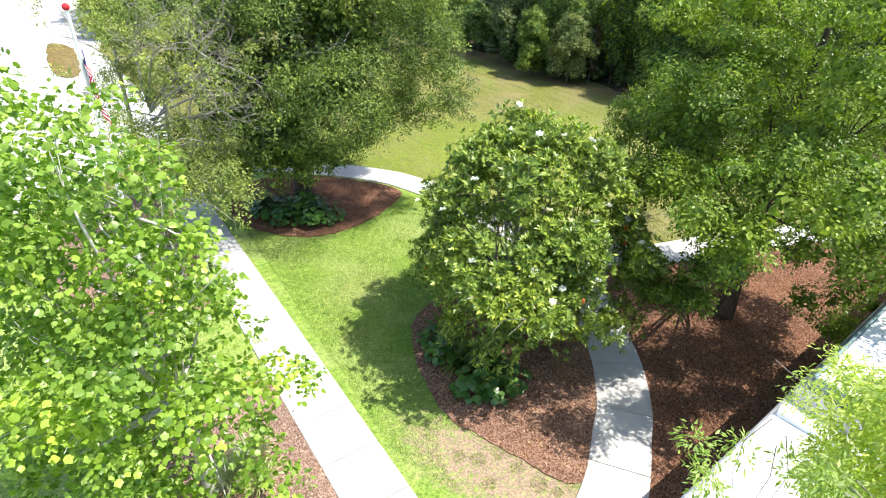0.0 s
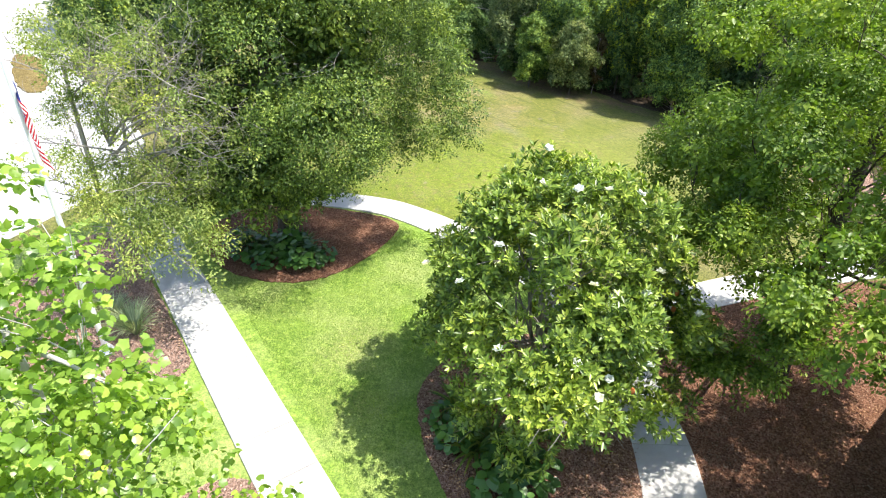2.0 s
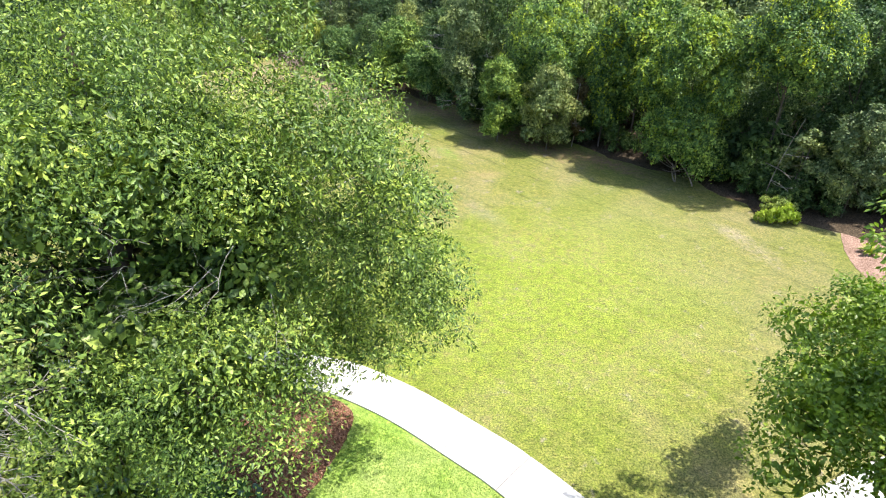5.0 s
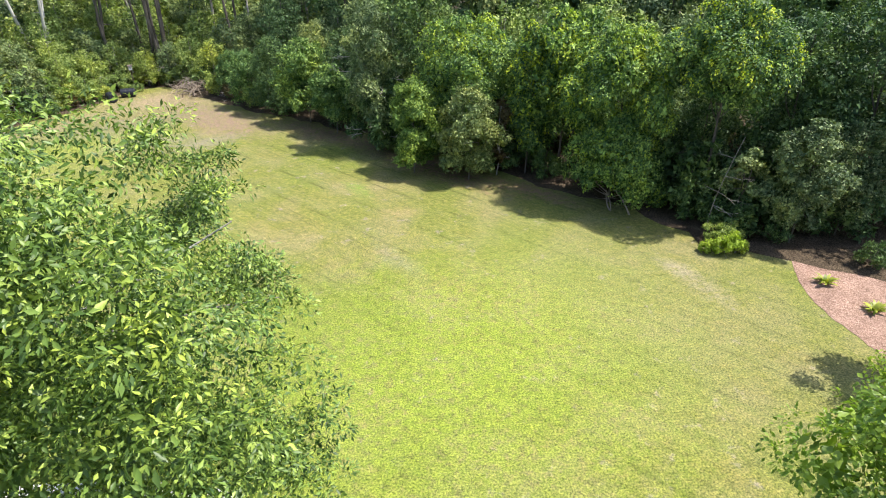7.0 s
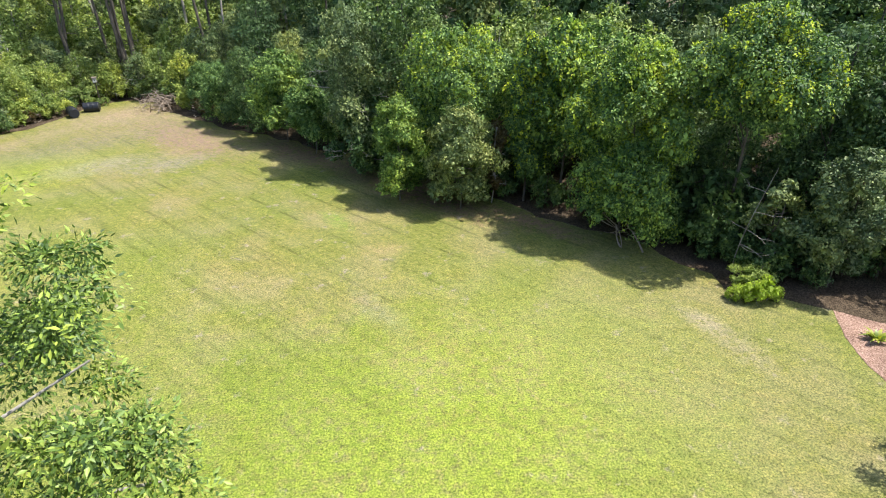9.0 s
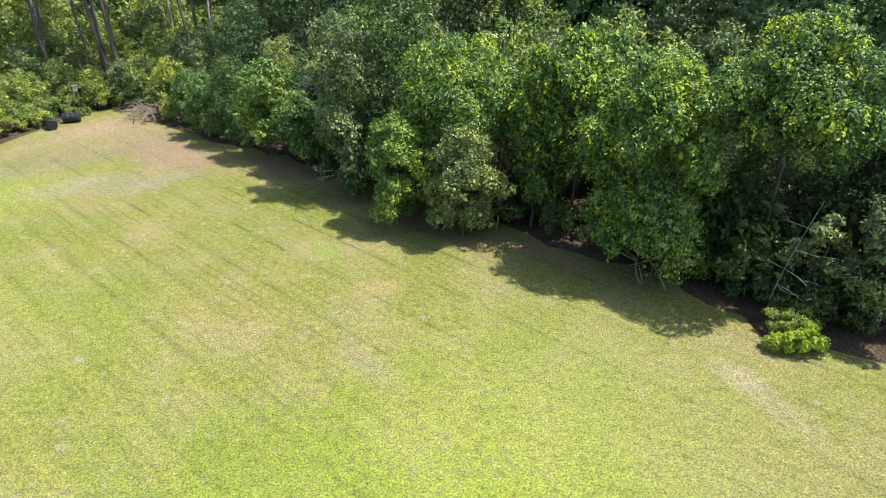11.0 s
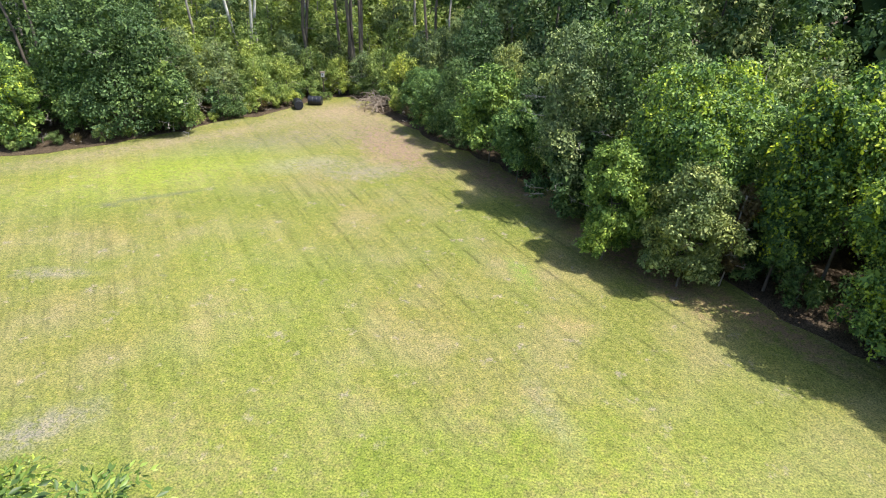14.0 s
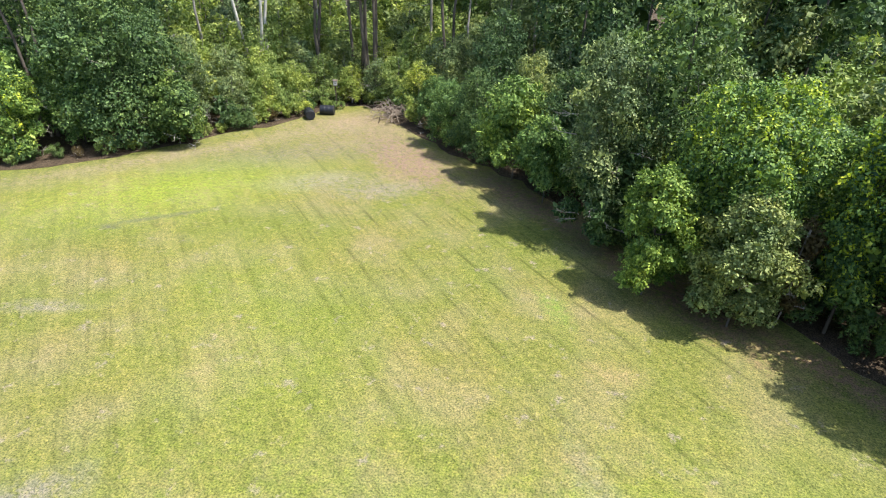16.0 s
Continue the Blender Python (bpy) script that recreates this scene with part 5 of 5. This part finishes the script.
# the trees that stand out along the sunny edge, each with a crown of its own
VINE, TREE = "vine_covered_tree", "broadleaf_tree"
for args, x, y, how in (
        ((VINE, "tree smothered to the ground in bright green vines", 8.7, 2.75, 0.25, 36, 34000, 0.115, L_WOOD_B, B_WOODS), 13.1, 41.4, {"kind": "column", "shoots": 900, "tall": 1.2}),
        ((VINE, "broad bank of trees buried under dark green vines", 8.8, 3.3, 0.4, 36, 32000, 0.125, L_WOOD_B, B_WOODS), 6.6, 48.0, {"kind": "column", "shoots": 800, "tall": 1.15}),
        ((VINE, "narrow trunk draped in yellow-green vines", 8.0, 1.4, 1.0, 18, 12000, 0.12, L_WOOD_B, B_WOODS), 9.7, 45.8, {"kind": "column", "shoots": 420, "tall": 1.4}),
        ((VINE, "vine-hung tree arching over a dark hollow", 10.6, 3.1, 5.7, 26, 26000, 0.115, L_WOOD_B, B_WOODS), 17.0, 39.6, {"kind": "umbrella", "shoots": 800, "tall": 1.1, "limbs": 12}),
        ((VINE, "vine-hung tree behind the dark hollow", 9.4, 3.0, 2.0, 26, 18000, 0.14, L_WOOD_B, B_WOODS), 11.6, 45.8, {"kind": "column", "shoots": 400, "limbs": 6}),
        ((TREE, "small yellow-green tree leaning out over the grass", 5.5, 1.75, 0.3, 20, 15000, 0.105, L_WOOD_Y, B_WOODS), 3.3, 46.6, {"lump": 0.9, "fray": 0.14, "under": 0.25}),
        ((TREE, "small pale green tree leaning out over the grass", 5.9, 1.9, 0.3, 22, 17000, 0.105, L_WOOD_C, B_WOODS), 6.3, 45.2, {"lump": 0.9, "fray": 0.14, "under": 0.25}),
        (("grey_green_tree", "tall loose tree with pale grey-green leaves", 9.2, 2.7, 1.6, 26, 18000, 0.125, L_WOOD_C, B_GREY), 1.3, 51.6, {"limbs": 14, "dead": 8, "fray": 0.18, "tall": 1.2}),
        ((TREE, "rounded light green tree beside the mown grass", 5.8, 2.3, 0.8, 20, 12500, 0.135, L_WOOD_A, B_WOODS), -3.7, 57.3, {"lump": 1.05}),
        ((TREE, "low light green tree in the sun at the grass", 4.7, 1.8, 0.8, 16, 9500, 0.125, L_WOOD_A, B_WOODS), -1.6, 54.6, {"lump": 1.05}),
        ((TREE, "low tree with dull green leaves beside bare soil", 3.8, 1.9, 0.2, 14, 7000, 0.14, L_WOOD_D, B_WOODS), 1.2, 50.6, {"dead": 6}),
        (("grey_green_tree", "low grey-green tree in the sun beside the mulch", 5.9, 1.9, 0.6, 18, 14000, 0.11, L_WOOD_C, B_WOODS), 19.6, 36.1, {"lump": 0.9, "fray": 0.16}),
        (("grey_green_tree", "slim sapling catching the sun in the dark hollow", 4.4, 1.0, 1.6, 9, 4200, 0.12, L_WOOD_C, B_WOODS), 17.6, 37.5, {"kind": "umbrella"}),
        (("dark_tree", "large dark green oak leafy down to the grass", 10.4, 4.4, 0.3, 44, 27000, 0.155, L_WOOD_D, B_WOODS), -29.6, 56.4, {"dead": 6}),
        (("grey_green_tree", "low grey-green tree with bare lower twigs", 5.0, 2.5, 0.3, 18, 10000, 0.16, L_WOOD_D, B_GREY), -25.9, 56.9, {"dead": 10, "fray": 0.16}),
        ((TREE, "yellow-green sapling tree at the end of the grass", 7.0, 2.1, 0.3, 18, 10000, 0.15, L_WOOD_Y, B_GREY), -33.2, 51.4, {"dead": 6, "fray": 0.16, "shoots": 160})):
    stand(woods_kind(*args, **how), x, y, turn=0.0)

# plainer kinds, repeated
# D's leaf colour carries part of the shade between the crowns
D = woods_kind("dark_tree", "dense dark green tree of the woods, darkened for shade", 11.5, 3.8, 0.2, 32, 15000, 0.175, L_WOOD_D, B_WOODS, shape=LEAF_TRI, lean=-0.1)
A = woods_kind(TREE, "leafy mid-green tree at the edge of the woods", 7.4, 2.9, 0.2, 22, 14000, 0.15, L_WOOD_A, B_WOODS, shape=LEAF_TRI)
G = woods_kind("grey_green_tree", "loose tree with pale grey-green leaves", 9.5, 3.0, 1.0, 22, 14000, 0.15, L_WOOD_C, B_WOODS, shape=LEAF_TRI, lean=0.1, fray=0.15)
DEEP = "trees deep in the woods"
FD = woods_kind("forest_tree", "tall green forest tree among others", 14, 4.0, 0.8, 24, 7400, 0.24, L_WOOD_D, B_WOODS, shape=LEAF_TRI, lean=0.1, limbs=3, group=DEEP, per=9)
FG = woods_kind("forest_tree", "tall grey-green forest tree among others", 14, 3.6, 1.5, 24, 7400, 0.24, L_WOOD_C, B_WOODS, shape=LEAF_TRI, lean=-0.1, limbs=3, group=DEEP, per=9, fray=0.15)
FB = woods_kind("forest_tree", "bushy sunlit yellow-green tree of the thicket", 7.0, 2.7, 0.1, 18, 7000, 0.165, L_BRUSH, B_GREY, shape=LEAF_TRI, limbs=4, group=DEEP, per=9, fray=0.2, droop=0.2, dead=4)
FC = woods_kind("forest_tree", "bushy pale grey-green tree of the thicket", 6.6, 2.6, 0.1, 18, 7000, 0.165, L_WOOD_C, B_GREY, shape=LEAF_TRI, limbs=4, group=DEEP, per=9, fray=0.22, droop=0.2, dead=8)
SHRUBS = "shrubs at the edge of the woods"
BUSH = [
    woods_kind("shrub", "leafy wild shrub at the edge of the field", 2.6, 1.5, 0.1, 9, 2100, 0.15, L_BRUSH, B_WOODS, shape=LEAF_TRI, limbs=4, group=SHRUBS, category="shrub", per=6, fray=0.2, droop=0.1),
    woods_kind("shrub", "leafy shrub at the edge of the field, darkened for shade", 3.0, 1.7, 0.1, 9, 2000, 0.17, L_WOOD_D, B_WOODS, shape=LEAF_TRI, limbs=4, group=SHRUBS, category="shrub", per=6, fray=0.16, droop=0.2),
    woods_kind("shrub", "dry brownish shrub at the edge of the field", 2.4, 1.4, 0.1, 8, 1700, 0.12, L_BROWN, B_GREY, shape=LEAF_TRI, limbs=8, group=SHRUBS, category="shrub", per=6, fray=0.25, droop=0.1, dead=4),
]


def bare_tree(label, height, stems, radius, spread, bark, leaves):
    """Tall bare stems from one foot, with broken stubs and a thin crown far up."""
    ob = thing("tall_bare_trunk_tree", 0, 0, 0, label, "tree", DEEP)
    ends = []
    for k in range(stems):
        a = k * 2.4 + 0.7
        top = np.array((spread * math.cos(a), spread * math.sin(a), height * (0.85 + 0.15 * rng.random())))
        path = bent((0.3 * math.cos(a), 0.3 * math.sin(a), 0), top, 0.05, 8) + rng.normal(size=(8, 3)) * 0.07
        vs, ts = [], []
        tube(vs, ts, path, np.linspace(radius, radius * 0.4, 8), 8)
        for _ in range(7):
            i = rng.integers(1, 7)
            b = rng.random() * 6.283
            e = path[i] + np.array((math.cos(b), math.sin(b), 0.5 - rng.random())) * (0.5 + 0.9 * rng.random())
            tube(vs, ts, bent(path[i], e, 0.2, 4), np.linspace(radius * 0.3, 0.01, 4), 4)
        part("trunk", tri_mesh("trunk", np.concatenate(vs), np.concatenate(ts), bark, True), None, ob)
        ends.append(path[-1] + rng.normal(size=(6, 3)) * np.array((1.3, 1.3, 1.0)))
    c = np.concatenate(ends)
    v, f = shell_leaves(c, 0.5 + 0.4 * rng.random(len(c)), leaves, 0.3, fray=0.2)
    part("crown", tri_mesh("crown", v, f, L_WOOD_C), None, ob)
    return ob


T1 = bare_tree("tall thin tree with long pale bare trunk", 15, 1, 0.15, 0.8, B_GREY, 900)
T2 = bare_tree("pair of tall grey bare trunks from one foot", 15, 2, 0.17, 1.2, B_WOODS, 1200)
T3 = bare_tree("clump of three leaning whitish bare trunks", 15, 3, 0.16, 2.2, B_PALEWOOD, 1200)
T4 = bare_tree("thick grey trunk hung with dead vines", 14, 4, 0.17, 0.7, B_WOODS, 900)

# along the sunny side, from the mulch bed to the far corner
# the tall D trees furthest right are added to keep the hollow shaded
for ob, x, y, s in ((D, 20.6, 39.4, 0.8), (D, 15.7, 43.6, 0.6), (D, 17.6, 41.6, 0.5), (D, 23.6, 38.2, 0.95), (D, 22.6, 42.0, 0.75), (D, 18.8, 44.0, 0.62), (D, 15.0, 46.6, 0.6), (G, 22.2, 36.6, 0.6), (D, 26.6, 36.0, 1.0), (D, 25.6, 42.0, 0.9), (D, 12.6, 50.0, 0.62), (A, 9.4, 51.4, 0.95), (D, 4.2, 52.4, 0.95),
                    (D, 3.6, 50.8, 0.6), (D, -1.0, 56.8, 0.62), (D, 1.2, 57.0, 0.8), (G, -3.6, 61.0, 0.7), (D, -6.6, 60.2, 0.5), (D, -6.0, 64.0, 0.75), (A, -8.8, 62.4, 0.62), (A, -10.8, 65.6, 0.55), (G, -9.4, 68.4, 0.7)):
    stand(ob, x, y, s)
# along the far side
for ob, x, y, s in ((A, -31.6, 55.0, 0.85), (D, -34.4, 57.6, 0.85), (A, -36.0, 53.6, 0.85), (A, -38.6, 55.6, 0.9), (D, -39.8, 60.2, 0.9), (G, -27.4, 60.4, 0.7), (D, -31.8, 61.4, 0.85), (A, -35.0, 51.4, 0.5), (A, -38.0, 52.6, 0.7)):
    stand(ob, x, y, s)
# sunlit thicket behind the vines
for k, (x, y, s) in enumerate(((14.6, 50.2, 1.15), (17.4, 50.6, 1.2), (20.6, 51.4, 1.25), (9.6, 54.6, 1.15), (12.8, 54.4, 1.2), (16.4, 54.6, 1.3), (6.0, 57.4, 1.15), (23.4, 48.6, 1.25), (20.0, 56.0, 1.4), (13.0, 58.6, 1.3), (24.8, 53.6, 1.4), (2.4, 60.6, 1.15), (-1.6, 63.4, 1.1))):
    stand((FC, FB)[k % 2], x, y, s)
# sunlit thicket in the corner, with bare trunks standing in it
for k, (x, y, s) in enumerate(((-23.6, 64.4, 0.5), (-25.0, 62.2, 0.55), (-24.8, 66.0, 0.65), (-22.8, 67.6, 0.5), (-26.8, 64.6, 0.7), (-21.4, 69.8, 0.5), (-19.4, 70.6, 0.45), (-17.4, 71.0, 0.5), (-15.2, 70.4, 0.55), (-13.0, 69.0, 0.55), (-23.6, 70.0, 0.7),
                               (-26.2, 68.4, 0.8), (-28.6, 66.8, 0.85), (-20.8, 72.6, 0.65), (-17.8, 73.6, 0.65), (-14.6, 73.0, 0.75), (-11.8, 71.4, 0.8), (-23.4, 73.4, 0.85), (-26.6, 72.4, 0.95), (-30.0, 70.0, 1.0), (-29.0, 63.2, 0.8),
                               (-20.4, 76.0, 0.95), (-16.4, 76.6, 1.0), (-12.6, 75.4, 1.0), (-24.0, 77.0, 1.1), (-28.4, 75.4, 1.1), (-32.4, 66.0, 1.0), (-33.4, 71.4, 1.2), (-9.0, 73.4, 1.0), (-18.6, 80.0, 1.2), (-13.6, 80.0, 1.2), (-23.0, 81.0, 1.2), (-29.4, 79.6, 1.2))):
    stand((FB, FC, FB)[k % 3], x, y, s * 1.12, wide=1.1)
for ob, x, y, s, turn, tilt in ((T3, -26.9, 68.9, 1.0, 20, 7), (T2, -22.9, 71.4, 1.0, 60, 8), (T2, -19.6, 72.8, 0.95, 150, 4), (T4, -17.9, 71.6, 1.0, 0, 2), (T2, -11.4, 71.8, 0.9, 200, 3), (T1, -10.3, 71.0, 0.8, 0, -5), (T1, -14.6, 75.0, 1.0, 40, 4), (T1, -21.4, 76.0, 1.0, 90, -6), (T1, -24.6, 75.0, 1.0, 10, 6), (T1, -29.8, 66.0, 0.9, 0, 5),
                                (T2, -31.6, 73.0, 1.0, 10, 3), (T1, -6.8, 69.4, 0.9, 0, 3), (T2, -34.6, 55.4, 0.8, 0, 4), (T1, -36.4, 56.0, 0.8, 0, -4), (T1, -5.0, 70.4, 0.9, 0, 8)):
    stand(ob, x, y, s, turn, tilt)
# depth of the woods
for x, y in ((-37.6, 57.6), (-41.4, 60.6), (-45, 65), (-39, 63), (-42, 67.5), (-46, 71), (-38, 71), (-44, 76), (-35.5, 66.5)):
    stand(FD, x, y, 0.95)
line = curve_through([(33, 39.2), (28, 46), (24, 54), (16, 60), (6, 64), (-3, 68), (-7, 74), (-12, 83), (-20, 85), (-28, 84), (-35, 77)], 5.2)
for i, (x, y) in enumerate(line):
    stand((FD, FG, FD)[i % 3], x + rng.normal() * 0.8, y + rng.normal() * 0.8, 0.85 + 0.3 * rng.random())
line = curve_through([(52, 34), (44, 52), (32, 66), (14, 76), (2, 82), (-8, 96), (-22, 100), (-38, 92), (-48, 84), (-60, 84)], 3.2)
c = np.concatenate([np.column_stack((np.full((5, 2), (x, y)) + rng.normal(size=(5, 2)) * 1.6, np.array((1.6, 4.6, 7.6, 10.6, 13.4)) + rng.normal(size=5) * 0.8)) for x, y in line])
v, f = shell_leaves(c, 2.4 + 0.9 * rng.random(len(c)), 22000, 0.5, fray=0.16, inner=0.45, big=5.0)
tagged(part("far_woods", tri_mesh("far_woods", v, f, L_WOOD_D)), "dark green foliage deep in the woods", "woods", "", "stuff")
# shrubs and saplings along the rim
rim = curve_through([(-20.6, 67.8), (-21.8, 65.4), (-22.8, 63.0), (-24.6, 59.6), (-27.2, 55.8), (-29.8, 52.6), (-33.2, 50.2), (-36.4, 51.0)], 1.3)
for k, (x, y) in enumerate(rim):
    stand(BUSH[(0, 1, 0, 0, 2)[k % 5]], x - 0.3 + 0.6 * rng.random(), y + 0.6 * rng.random(), 0.3 + 0.25 * rng.random())
for k, (x, y, s) in enumerate(((-22.4, 65.4, 0.75), (-23.4, 63.4, 0.8), (-24.6, 60.8, 0.8), (-33.4, 51.6, 0.9), (-35.2, 51.2, 0.8), (-18.6, 70.6, 0.6), (-16.6, 70.2, 0.7), (-14.0, 68.6, 0.8), (-12.6, 66.6, 0.8), (-11.0, 64.8, 0.7), (-8.4, 62.0, 0.7), (-21.4, 68.6, 0.7))):
    stand(BUSH[(0, 0, 1, 0, 2)[k % 5]], x, y, s)
for x, y, s in ((9.0, 46.6, 0.75), (8.0, 46.9, 0.65), (10.6, 44.9, 0.6), (15.4, 40.6, 0.6), (16.2, 39.0, 0.7), (17.2, 38.4, 0.7), (18.4, 37.4, 0.8), (20.8, 36.8, 0.9), (22.4, 36.2, 0.9), (5.0, 49.4, 0.6), (-5.6, 59.4, 0.6), (17.4, 36.9, 0.6), (16.9, 37.7, 0.5), (19.0, 36.4, 0.5), (14.6, 41.4, 0.5)):
    stand(BUSH[1], x, y, s)
edge = curve_through([(16.6, 38.4), (15.0, 41.0), (11.2, 44.4), (7.0, 49.2), (2.1, 54.0), (-4.4, 59.4), (-10.8, 64.4)], 2.2)
for k, (x, y) in enumerate(edge):
    stand(BUSH[(1, 1, 2)[k % 3]], x + 0.4 + 0.5 * rng.random(), y + 0.4 + 0.5 * rng.random(), 0.3 + 0.22 * rng.random())
stand(BUSH[1], 21.6, 33.6, 0.5)
# shrubs in the darkened leaf fill the hollow and deepen its shade
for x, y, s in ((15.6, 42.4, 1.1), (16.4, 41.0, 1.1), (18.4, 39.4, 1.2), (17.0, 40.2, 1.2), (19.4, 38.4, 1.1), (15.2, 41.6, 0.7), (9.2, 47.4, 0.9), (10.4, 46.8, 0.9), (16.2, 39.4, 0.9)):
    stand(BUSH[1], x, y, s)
for x, y, s in ((-20.1, 68.2, 0.3), (-19.5, 68.5, 0.28), (16.7, 36.2, 0.45), (16.2, 36.6, 0.4)):
    stand(BUSH[0], x, y, s)
# stands in tree shade here; its sunlight is put into the light leaf colour
sunny = woods_kind("shrub", "bright yellow-green sunlit shrub at the edge of the field", 1.3, 0.8, 0.05, 8, 1200, 0.1, L_TIP, B_GREY, limbs=6, per=6, girth=50, shoots=24, fray=0.3, group=SHRUBS, category="shrub")
for x, y, s in ((16.0, 35.5, 0.75), (15.45, 35.7, 0.55), (16.7, 35.5, 0.8)):
    stand(sunny, x, y, s)
dead_vine = woods_kind("dead_vine", "rust-brown dead vines hanging in a dark hollow", 4.3, 0.75, 0.8, 10, 2600, 0.12, L_BROWN, B_GREY, kind="column", category="vine", group="dead vines", tall=1.5, fray=0.25, dead=5)
stand(dead_vine, 8.0, 45.7)
stand(dead_vine, -6.9, 62.8, 0.8)


def snag(x, y, label, height, limbs):
    """A dead, bare, crooked small tree."""
    ob = thing("dead_tree", x, y, 0.02, label, "dead tree", "dead trees in the hollow")
    vs, ts, tips = [], [], []
    stem = bent((0, 0, 0), (0.5, -0.3, height), 0.2, 8)
    tube(vs, ts, stem, np.linspace(0.028, 0.01, 8), 6)
    for _ in range(limbs):
        a = rng.random() * 6.283
        grow(vs, ts, tips, stem[rng.integers(2, 8)], (math.cos(a), math.sin(a), 0.3 - 0.7 * rng.random()), 0.9, 0.017, 2, 0.6, 2)
    part("trunk", tri_mesh("trunk", np.concatenate(vs), np.concatenate(ts), B_GREY, True), None, ob)


snag(16.6, 37.7, "bare crooked grey dead sapling before a dark hollow", 4.6, 6)


# ---------------------------------------------------------------- things at the far corner
def drum(x, y, turn):
    d = thing("barrel", x, y, 0.37, "black plastic barrel lying open on the grass", "barrel", "barrels at the corner of the field", turn=turn)
    d.scale = (1.2, 1.2, 1.2)
    bm = bmesh.new()
    prof = [(0.0, -0.44), (0.27, -0.44), (0.3, -0.40), (0.3, -0.16), (0.315, -0.13), (0.3, -0.1), (0.3, 0.12), (0.315, 0.15), (0.3, 0.18), (0.3, 0.44), (0.27, 0.44), (0.27, -0.38), (0.0, -0.38)]
    rings = []
    for r, h in prof:
        rings.append([bm.verts.new((r * math.cos(a), h, r * math.sin(a))) for a in (k * math.pi / 10 for k in range(20))])
    for a, b in zip(rings, rings[1:]):
        for k in range(20):
            bm.faces.new((a[k], a[(k + 1) % 20], b[(k + 1) % 20], b[k]))
    bmesh.ops.remove_doubles(bm, verts=bm.verts, dist=0.0005)
    bmesh.ops.recalc_face_normals(bm, faces=bm.faces)
    part("body", bm, M_BLACK, d)
    bm = bmesh.new()
    ring = [[bm.verts.new((r * math.cos(a), h, r * math.sin(a))) for a in (k * math.pi / 10 for k in range(20))] for r, h in ((0.265, 0.43), (0.265, 0.46), (0.315, 0.46), (0.315, 0.43))]
    for i in range(4):
        for k in range(20):
            bm.faces.new((ring[i][k], ring[i][(k + 1) % 20], ring[(i + 1) % 4][(k + 1) % 20], ring[(i + 1) % 4][k]))
    bmesh.ops.recalc_face_normals(bm, faces=bm.faces)
    part("rim", bm, M_BLACK, d)


drum(-19.8, 66.7, 100)
drum(-20.6, 65.2, 35)


def bird_house():
    u = thing("bird_house", -20.05, 68.9, 0.02, "small weathered bird house on a thin post among shrubs", "bird house", turn=20)
    part("post", box(bmesh.new(), -0.04, -0.04, 0, 0.04, 0.04, 1.75, 0.008), B_OAK, u)
    bx = part("box", box(bmesh.new(), -0.16, -0.12, 1.75, 0.16, 0.12, 2.15, 0.012), M_STICK, u)
    part("front", box(bmesh.new(), -0.13, -0.135, 1.79, 0.13, -0.118, 2.1, 0.006), M_BOX, bx, "pale front board")
    part("roof", box(bmesh.new(), -0.2, -0.17, 2.152, 0.2, 0.17, 2.19, 0.008), M_STICK, u)
    bm = bmesh.new()
    bmesh.ops.create_cone(bm, cap_ends=True, segments=14, radius1=0.05, radius2=0.05, depth=0.02, matrix=pose(0, -0.137, 1.97, 90, 0, 0))
    part("entrance", bm, M_BLACK, bx, "dark round entrance hole")


bird_house()


def guard_rail():
    g = thing("guard_rail", -25.4, 34.35, 0.03, "low grey rail at the edge of the parking area", "railing", turn=52.5)
    part("rail", box(bmesh.new(), -1.6, -0.06, 0.5, 1.6, 0.06, 0.72, 0.02), M_METAL, g)
    for x in (-1.45, 0.0, 1.45):
        part("post", box(bmesh.new(), x - 0.06, -0.05, 0.0, x + 0.06, 0.05, 0.5, 0.008), M_METAL, g)


guard_rail()


def brush_pile(x, y, count, reach, label):
    b = thing("brush_pile", x, y, 0.02, label, "brush pile")
    for _ in range(count):
        a = rng.random() * 6.283
        L = 0.7 + 1.5 * rng.random()
        z0, z1 = 0.03 + 0.8 * rng.random(), 0.05 + 1.2 * rng.random()
        cx, cy = rng.normal(size=2) * reach * 0.45
        p = bent((cx - L / 2 * math.cos(a), cy - L / 2 * math.sin(a), z0), (cx + L / 2 * math.cos(a), cy + L / 2 * math.sin(a), z1), 0.2, 5)
        v, t = [], []
        r = 0.012 + 0.035 * rng.random()
        tube(v, t, p, np.linspace(r, r * 0.4, 5), 5)
        part("branch", tri_mesh("branch", np.concatenate(v), np.concatenate(t), M_STICK, True), None, b)


brush_pile(-14.7, 67.5, 95, 2.0, "heap of dead grey branches at the edge of the woods")
brush_pile(13.6, 41.3, 22, 1.6, "fallen dead branches at the edge of the woods")
